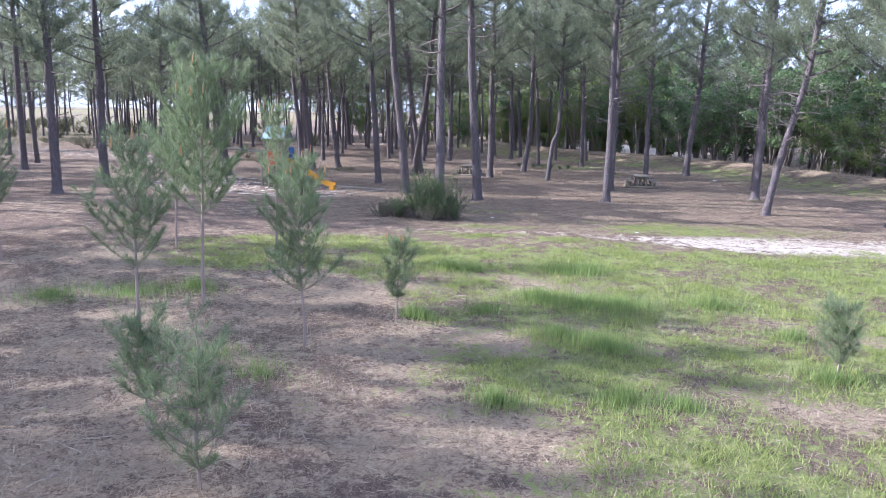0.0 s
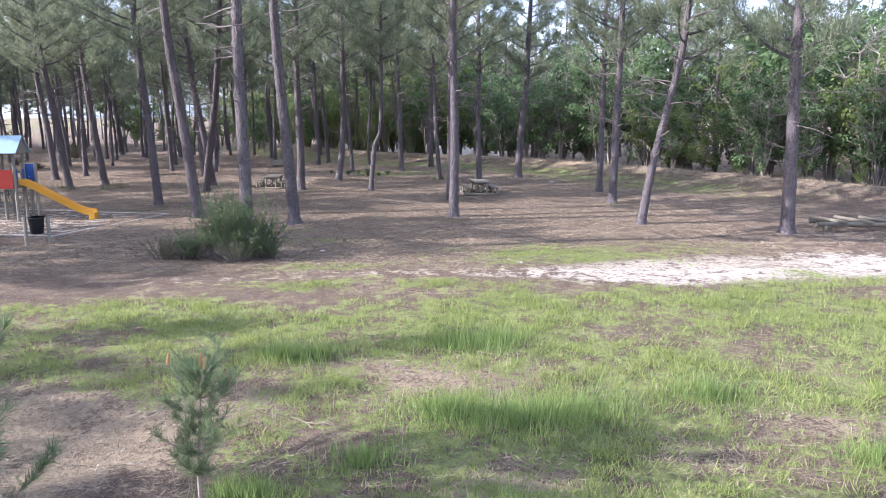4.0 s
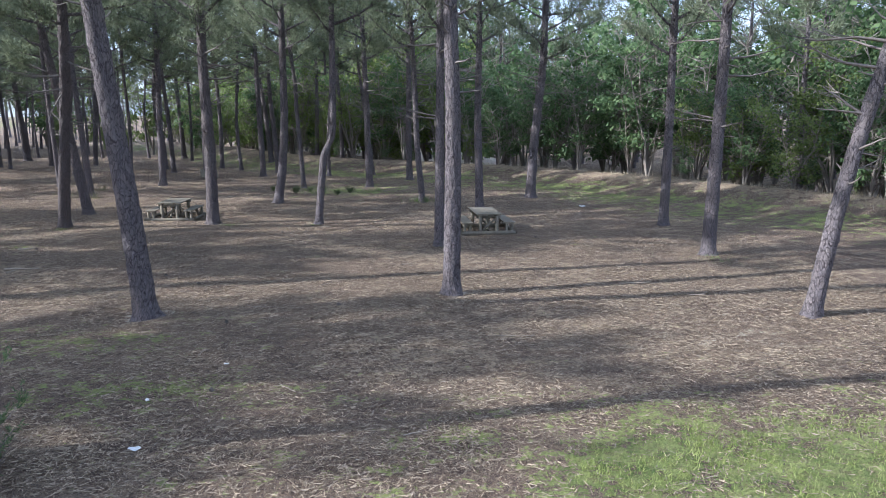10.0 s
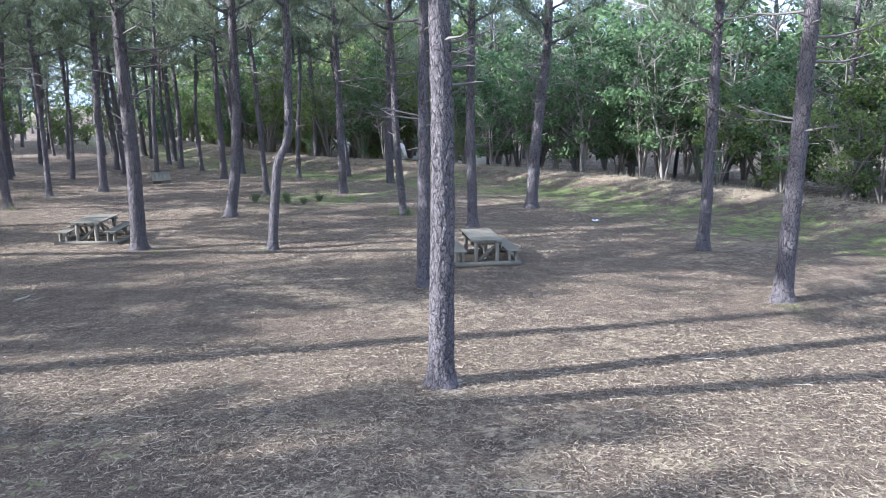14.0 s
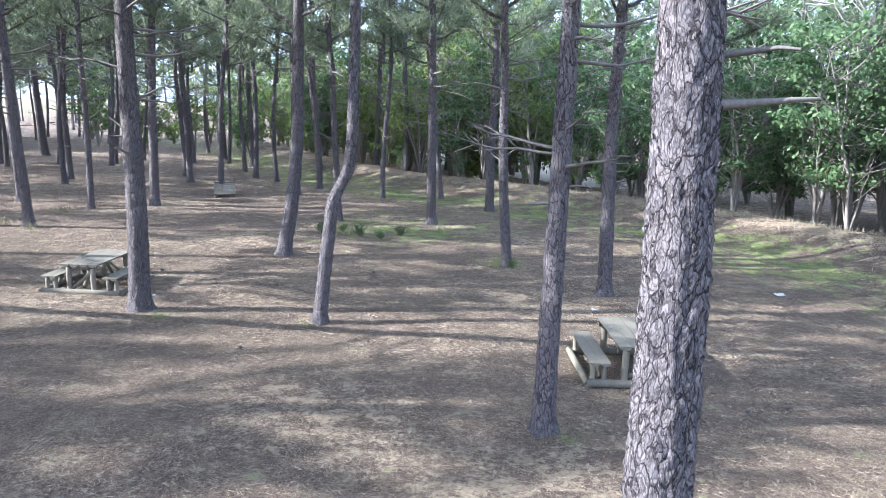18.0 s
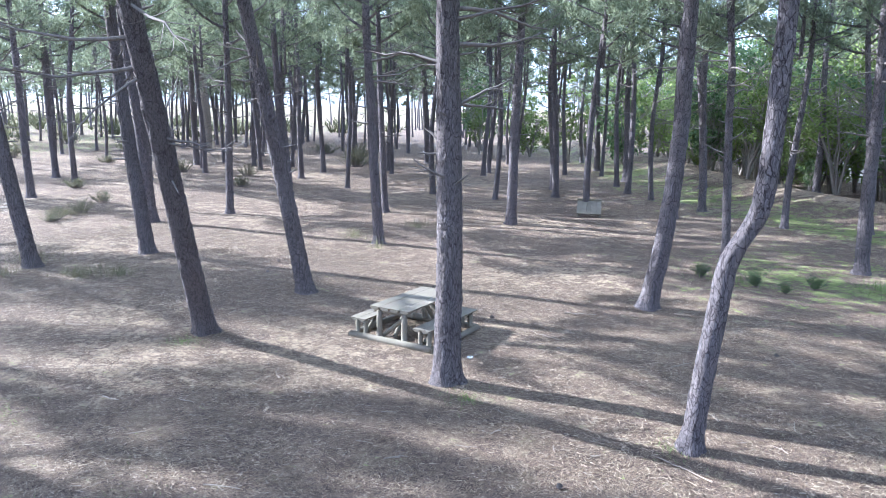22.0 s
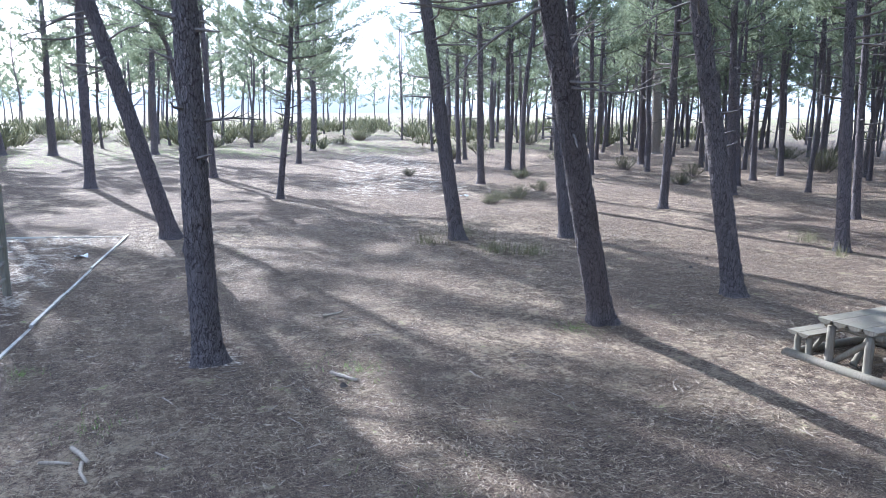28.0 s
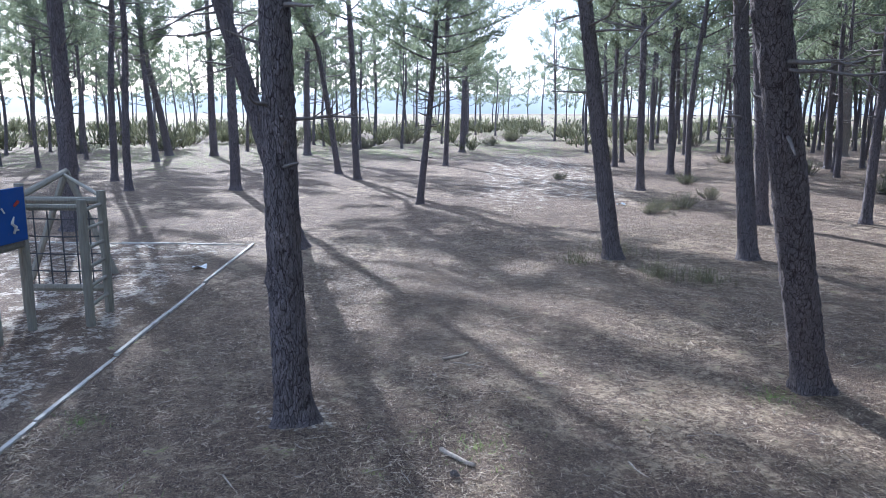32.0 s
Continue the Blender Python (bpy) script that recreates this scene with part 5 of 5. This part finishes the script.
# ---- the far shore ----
# distance haze is put into the colour: pale grey instead of wooded green
far = Nodes("hazed_hills", 1.0)
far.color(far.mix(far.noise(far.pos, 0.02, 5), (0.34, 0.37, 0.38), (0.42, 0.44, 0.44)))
angs = np.radians(np.linspace(95, 275, 60))
ridge = []
for i, a in enumerate(angs):
    r = 1500 + 90 * math.sin(i * 0.7)
    h = 34 + 9 * math.sin(i * 0.31) + 4 * math.sin(i * 1.3)
    for dr, hh in ((-160, -4), (-60, h * 0.75), (0, h), (160, h * 0.7), (300, -4)):
        ridge.append(((r + dr) * math.cos(a), (r + dr) * math.sin(a) + 40, hh))
f = [(i * 5 + j, i * 5 + j + 1, (i + 1) * 5 + j + 1, (i + 1) * 5 + j) for i in range(59) for j in range(4)]
put("backdrop_hills", mesh_of("backdrop_hills", ridge, f, [far.m], soft=True), None, "low wooded hills beyond the water, coloured pale as by haze", "hills", kind="structure")


# ---- grass, fallen needles and sticks ----
def strewn(n, x0, x1, y0, y1, chance):
    """n places in a stretch of ground, kept by a chance from 0 to 1."""
    x, y = rng.uniform(x0, x1, n), rng.uniform(y0, y1, n)
    keep = rng.random(n) < np.clip(chance(x, y), 0, 1)
    return x[keep], y[keep]


def blades(x, y, length, width, lean, mat, name, label, category):
    z = land(x, y) - 0.01
    root = np.stack([x, y, z], -1)
    d = np.stack([rng.normal(0, lean, len(x)), rng.normal(0, lean, len(x)), np.ones(len(x))], -1)
    d /= np.linalg.norm(d, axis=1, keepdims=True)
    b = Bits()
    b.spikes(root, root + d * (length * rng.uniform(0.5, 1.25, len(x)))[:, None], width)
    put(name, b.mesh(name, [mat]), None, label, category, kind="stuff")


def patchy(x, y):
    lumps = 0.45 + 0.45 * wave(x, y, 0.55, 3.0) + 0.4 * wave(x, y, 0.21, 1.0)
    return np.clip((grass_cover(x, y) - 0.30) * 2.4, 0, 1) * np.clip(lumps, 0, 1) ** 1.6


x, y = strewn(800000, -8, 24, -6, 16.5, patchy)
blades(x, y, 0.06 + 0.065 * (1 + wave(x, y, 1.3, 5.0)) + 0.055 * (1 + wave(x, y, 0.4, 2.0)), 0.014, 0.6, GRASS, "grass", "bright green short meadow grass in tufts", "grass")
x, y = strewn(90000, -8, 26, 16.5, 60, lambda x, y: patchy(x, y) * 0.8)
blades(x, y, np.full(len(x), 0.07), 0.013, 0.7, GRASS, "grass", "thin short green grass under the pines", "grass")

x, y = strewn(210000, 2, 20, 16.5, 25, patchy)
blades(x, y, 0.05 + 0.04 * (1 + wave(x, y, 0.8, 5.0)), 0.012, 0.7, GRASS, "grass", "short bright green grass beside the sandy track", "grass")

cx, cy = [], []
for tx, ty, r, k in ((-0.75, 41.2, 0.22, 500), (-6.9, 40.7, 0.3, 450), (-6.3, 36.6, 0.45, 500), (-5.6, 33.2, 0.3, 260), (-8.0, 32.3, 0.2, 300), (7.6, 36.1, 0.3, 420), (7.1, 48.9, 0.5, 500), (15.3, 33.4, 0.5, 500), (2.5, 41.2, 0.25, 220), (-2.5, 36.0, 0.6, 260)):
    k = k // 3
    a, q = rng.uniform(0, 6.28, k), r * np.abs(rng.normal(0, 1.1, k))
    cx.append(tx + q * np.cos(a))
    cy.append(ty + q * np.sin(a))
x, y = np.concatenate(cx), np.concatenate(cy)
blades(x, y, np.full(len(x), 0.11), 0.008, 0.6, RUSH, "grass", "small green grass tufts beside pine feet", "grass")

# taller rush tufts
cx, cy, n = [], [], 0
for tx, ty, r, k in ((7.4, 7.7, 1.0, 1700), (8.5, 7.9, 0.9, 1300), (6.4, 7.9, 0.7, 800), (3.3, 10.6, 0.5, 650), (3.9, 10.7, 0.5, 650), (3.9, 5.5, 0.32, 380), (3.5, 5.5, 0.3, 280), (8.3, 4.4, 0.75, 1300), (7.3, 4.9, 0.5, 500),
                    (6.7, 11.2, 0.8, 900), (7.5, 11.4, 0.7, 900), (5.2, 6.3, 0.5, 400), (10.9, 8.6, 0.9, 700), (12.4, 6.2, 0.6, 400), (9.8, 1.2, 0.5, 350), (-4.4, 5.5, 1.2, 900), (-6.0, 4.4, 1.0, 600), (-2.9, 6.2, 0.8, 500), 
                    (6.6, 0.6, 0.5, 450), (8.7, 1.2, 0.6, 500), (12.6, 3.5, 0.7, 500), (1.0, 52.8, 0.9, 90), (6.9, 48.2, 0.6, 140), (4.6, 54.0, 0.8, 100), (2.0, 0.6, 0.9, 240), (0.6, 1.5, 0.9, 240)):
    a, q = rng.uniform(0, 6.28, k), r * np.abs(rng.normal(0, 0.75, k))
    cx.append(tx + q * np.cos(a))
    cy.append(ty + q * np.sin(a) * 0.7)
x, y = np.concatenate(cx), np.concatenate(cy)
blades(x, y, 0.26 + 0.10 * (1 + wave(x, y, 0.4, 3.0)), 0.014, 0.30, RUSH, "rushes", "dark green upright rush tufts in the meadow", "rushes")

cx, cy = [], []
for tx, ty, r, k in ((-13.6, 42.8, 0.5, 170), (-12.9, 43.5, 0.45, 170), (-15.2, 41.6, 0.35, 110), (-24.0, 48.9, 0.8, 200), (-16.2, 43.0, 0.6, 120), (-11.4, 51.7, 0.5, 130), (-10.9, 55.0, 0.5, 110), (-9.6, 50.6, 0.3, 70)):
    a, q = rng.uniform(0, 6.28, k), r * np.abs(rng.normal(0, 0.8, k))
    cx.append(tx + q * np.cos(a))
    cy.append(ty + q * np.sin(a))
x, y = np.concatenate(cx), np.concatenate(cy)
blades(x, y, np.full(len(x), 0.42), 0.012, 0.28, DRY_REED, "dry_tufts", "half-dry upright reed tufts among the pines", "dry grass")

# dry grass and brushwood on the rough ground
x, y = strewn(260000, -12, 12, -6, 12.5, lambda x, y: np.clip(straw_cover(x, y) - 0.15, 0, 1) * (1 - 0.8 * grass_cover(x, y)) * (0.6 + 0.5 * wave(x, y, 0.8, 9.0)))
blades(x, y, np.full(len(x), 0.17), 0.009, 1.2, STRAW, "dry_grass", "flattened straw-coloured dry grass", "dry grass")
x, y = strewn(26000, 8, 30, 34, 70, lambda x, y: np.exp(-((from_crest(x, y) - 0.3) / 1.7) ** 2))
blades(x, y, np.full(len(x), 0.28), 0.016, 0.6, STRAW, "dry_grass", "tall dry grass on the low bank", "dry grass")
x, y = strewn(1500, -4, 4, -5, 5, lambda x, y: 0.6 + 0.4 * wave(x, y, 0.7))
blades(x, y, np.full(len(x), 0.5), 0.008, 0.25, STRAW, "dry_stalks", "thin dry upright stalks", "dry grass")


def lying(n, x0, x1, y0, y1, chance, lo, hi, wide, mat, name, label, category):
    x, y = strewn(n, x0, x1, y0, y1, chance)
    a = rng.uniform(0, 6.28, len(x))
    ln = rng.uniform(lo, hi, len(x))[:, None]
    z = land(x, y) + rng.uniform(0.004, 0.02, len(x))
    root = np.stack([x, y, z], -1)
    d = np.stack([np.cos(a), np.sin(a), rng.normal(0, 0.08, len(x))], -1)
    b = Bits()
    b.spikes(root, root + d * ln, wide, np.stack([-np.sin(a), np.cos(a), rng.normal(0, 0.5, len(x))], -1))
    put(name, b.mesh(name, [mat]), None, label, category, kind="stuff")


def bare(x, y):
    return (1 - grass_cover(x, y)) * (1 - 0.8 * sand_cover(x, y)) * (0.62 + 0.45 * wave(x, y, 1.4, 12.0))


lying(330000, -8, 18, 18, 32, bare, 0.08, 0.20, 0.013, NEEDLE_LITTER, "fallen_needles", "fallen brown pine needles", "needles")
lying(430000, -20, 18, 32, 50, bare, 0.07, 0.18, 0.009, NEEDLE_LITTER, "fallen_needles", "fallen brown pine needles", "needles")
lying(90000, -40, 14, 40, 72, bare, 0.10, 0.24, 0.016, NEEDLE_LITTER, "fallen_needles", "fallen brown pine needles", "needles")
lying(150000, -14, 14, -7, 12, lambda x, y: 0.9 * (1 - grass_cover(x, y)) * (0.6 + 0.45 * wave(x, y, 0.9, 4.0)), 0.10, 0.34, 0.011, NEEDLE_LITTER, "brushwood", "dry brushwood and bracken litter", "brushwood")
lying(34000, -24, 20, 18, 50, lambda x, y: (0.8 - 0.6 * sand_cover(x, y)) * (0.55 + 0.45 * wave(x, y, 1.1, 5.0)), 0.05, 0.19, 0.014, STICK, "bark_flakes", "pale chips of bark and wood", "bark")


def stick(x, y, ln, az, r=0.012, forks=1):
    b = Bits()
    p = limb(np.array([0, 0, r + 0.012]), radians(az), 0.03, ln, 0.0, 6)
    b.tube(p, np.linspace(r, r * 0.5, 6), 5)
    for k in range(forks):
        b.tube(limb(p[2 + k], radians(az) + (0.7 if k % 2 else -0.7), 0.12, ln * 0.4, 0.0, 4), np.linspace(r * 0.7, r * 0.3, 4), 4)
    put("fallen_stick", b.mesh("fallen_stick", [STICK], True), pose(x, y, z_at(x, y)), "dry pale stick lying on the needles", "stick", "fallen sticks")


for x, y, ln, az in ((7.9, 26.0, 1.0, -10), (-1.9, 35.3, 0.5, 70), (-2.0, 36.9, 0.6, 20), (-1.4, 36.2, 0.45, 60), (-4.6, 33.8, 0.35, 30), (-5.0, 35.3, 0.5, 10), (-3.0, 33.4, 0.6, 140),
                     (-6.2, 34.0, 0.4, 20), (-0.6, 38.7, 0.4, 40), (1.0, 37.6, 0.5, 110), (0.2, 40.2, 0.3, 80), (2.2, 38.8, 0.55, 150), (4.5, 39.6, 0.9, 10), (3.2, 40.6, 1.2, 160),
                     (5.0, 44.5, 0.7, 30), (3.5, 46.0, 0.5, 120), (-0.8, 45.0, 0.8, 170), (-5.6, 38.0, 0.5, 0), (-9.0, 37.0, 0.6, 50), (-11.0, 38.5, 0.5, 100), (-9.8, 40.0, 0.7, 15),
                     (6.0, 33.0, 0.5, 10), (4.0, 30.5, 0.45, 40), (3.0, 28.4, 0.6, 160), (9.5, 33.5, 0.8, 20), (11.6, 30.2, 1.0, 5), (12.8, 28.9, 0.7, 10), (2.4, 25.0, 0.5, 80), (4.4, 23.2, 0.6, 130),
                     (1.9, 19.7, 0.6, 150), (3.6, 17.6, 0.5, 170), (6.1, 21.4, 0.45, 20), (-3.9, 40.2, 0.5, 140), (-1.5, 47.0, 0.9, 10), (1.6, 44.6, 0.6, 60), (-12.5, 35.8, 0.4, 90), (4.6, 34.9, 0.4, 75)):
    stick(x, y, ln * 0.8, az, 0.008 + 0.006 * rng.random(), int(rng.integers(0, 3)))
for i in range(60):
    stick(rng.uniform(-6, 4), rng.uniform(-5, 8), rng.uniform(0.4, 1.1), rng.uniform(0, 360), 0.009, 2)
for i in range(95):
    x, y = (rng.uniform(-12, 14), rng.uniform(24, 46)) if i < 40 else (rng.uniform(-9, 4), rng.uniform(33, 43))
    stick(x, y, rng.uniform(0.12, 0.35), rng.uniform(0, 360), 0.007, int(rng.integers(0, 2)))

for x, y, ln, az, r in ((-5.1, 33.0, 0.45, 20, 0.03), (-4.7, 33.1, 0.5, 5, 0.022), (-4.9, 32.7, 0.35, 60, 0.02), (-6.3, 36.2, 0.5, 30, 0.026), (-2.3, 35.4, 0.5, 75, 0.03), (-9.2, 36.9, 0.45, 110, 0.022)):
    log_bit = Bits().tube(limb(np.array([0, 0, r + 0.004]), radians(az), 0.0, ln, 0.0, 5), np.linspace(r, 0.8 * r, 5), 8)
    put("fallen_stick", log_bit.mesh("fallen_stick", [STICK], True), pose(x, y, z_at(x, y)), "short thick piece of a bleached branch on the needles", "stick", "fallen sticks")

cone = Bits()
for i in range(7):
    a = np.arange(8) * 0.785 + i * 0.4
    r = 0.034 * math.sin((i + 1.2) / 8.4 * math.pi)
    root = np.stack([0.4 * r * np.cos(a), 0.4 * r * np.sin(a), np.full(8, 0.012 * i + 0.01)], -1)
    cone.quads(root, root + np.stack([r * np.cos(a), r * np.sin(a), np.full(8, 0.018)], -1), 0.02)
cone.tube([(0, 0, 0.0), (0, 0, 0.05), (0, 0, 0.095)], [0.012, 0.018, 0.004], 6)
cone_mesh = cone.mesh("pine_cone", [TWIG])
for i in range(16):
    x, y = rng.uniform(-12, 14), rng.uniform(22, 48)
    put("pine_cone", cone_mesh, pose(x, y, z_at(x, y) + 0.03, 80, 0, rng.uniform(0, 360)), "brown pine cone lying on the needles", "pine cone", "pine cones")

for x, y, s in ((8.9, 18.9, 0.10), (2.6, 21.2, 0.10), (2.2, 22.9, 0.07), (9.0, 43.5, 0.12), (14.3, 46.0, 0.20), (-1.8, 43.1, 0.08), (-16.5, 33.0, 0.22), (-25.5, 47.8, 0.22), (8.3, 18.2, 0.06), (3.0, 24.6, 0.06)):
    p = Bits()
    g = np.linspace(-0.5, 0.5, 4)
    px, py = np.meshgrid(g, g)
    pz = 0.22 * np.sin(px * 5 + x) * np.cos(py * 4 + y) + 0.25
    pts = np.stack([px * s * 1.4, py * s, pz * s], -1).reshape(-1, 3)
    i = (np.arange(3)[:, None] * 4 + np.arange(3)[None]).ravel()
    p.add(pts, np.stack([i, i + 1, i + 5, i + 4], -1))
    put("paper_scrap", p.mesh("paper_scrap", [RUBBISH]), pose(x, y, z_at(x, y), 0, 0, x * 60), "crumpled white paper scrap on the ground", "litter", "paper scraps")
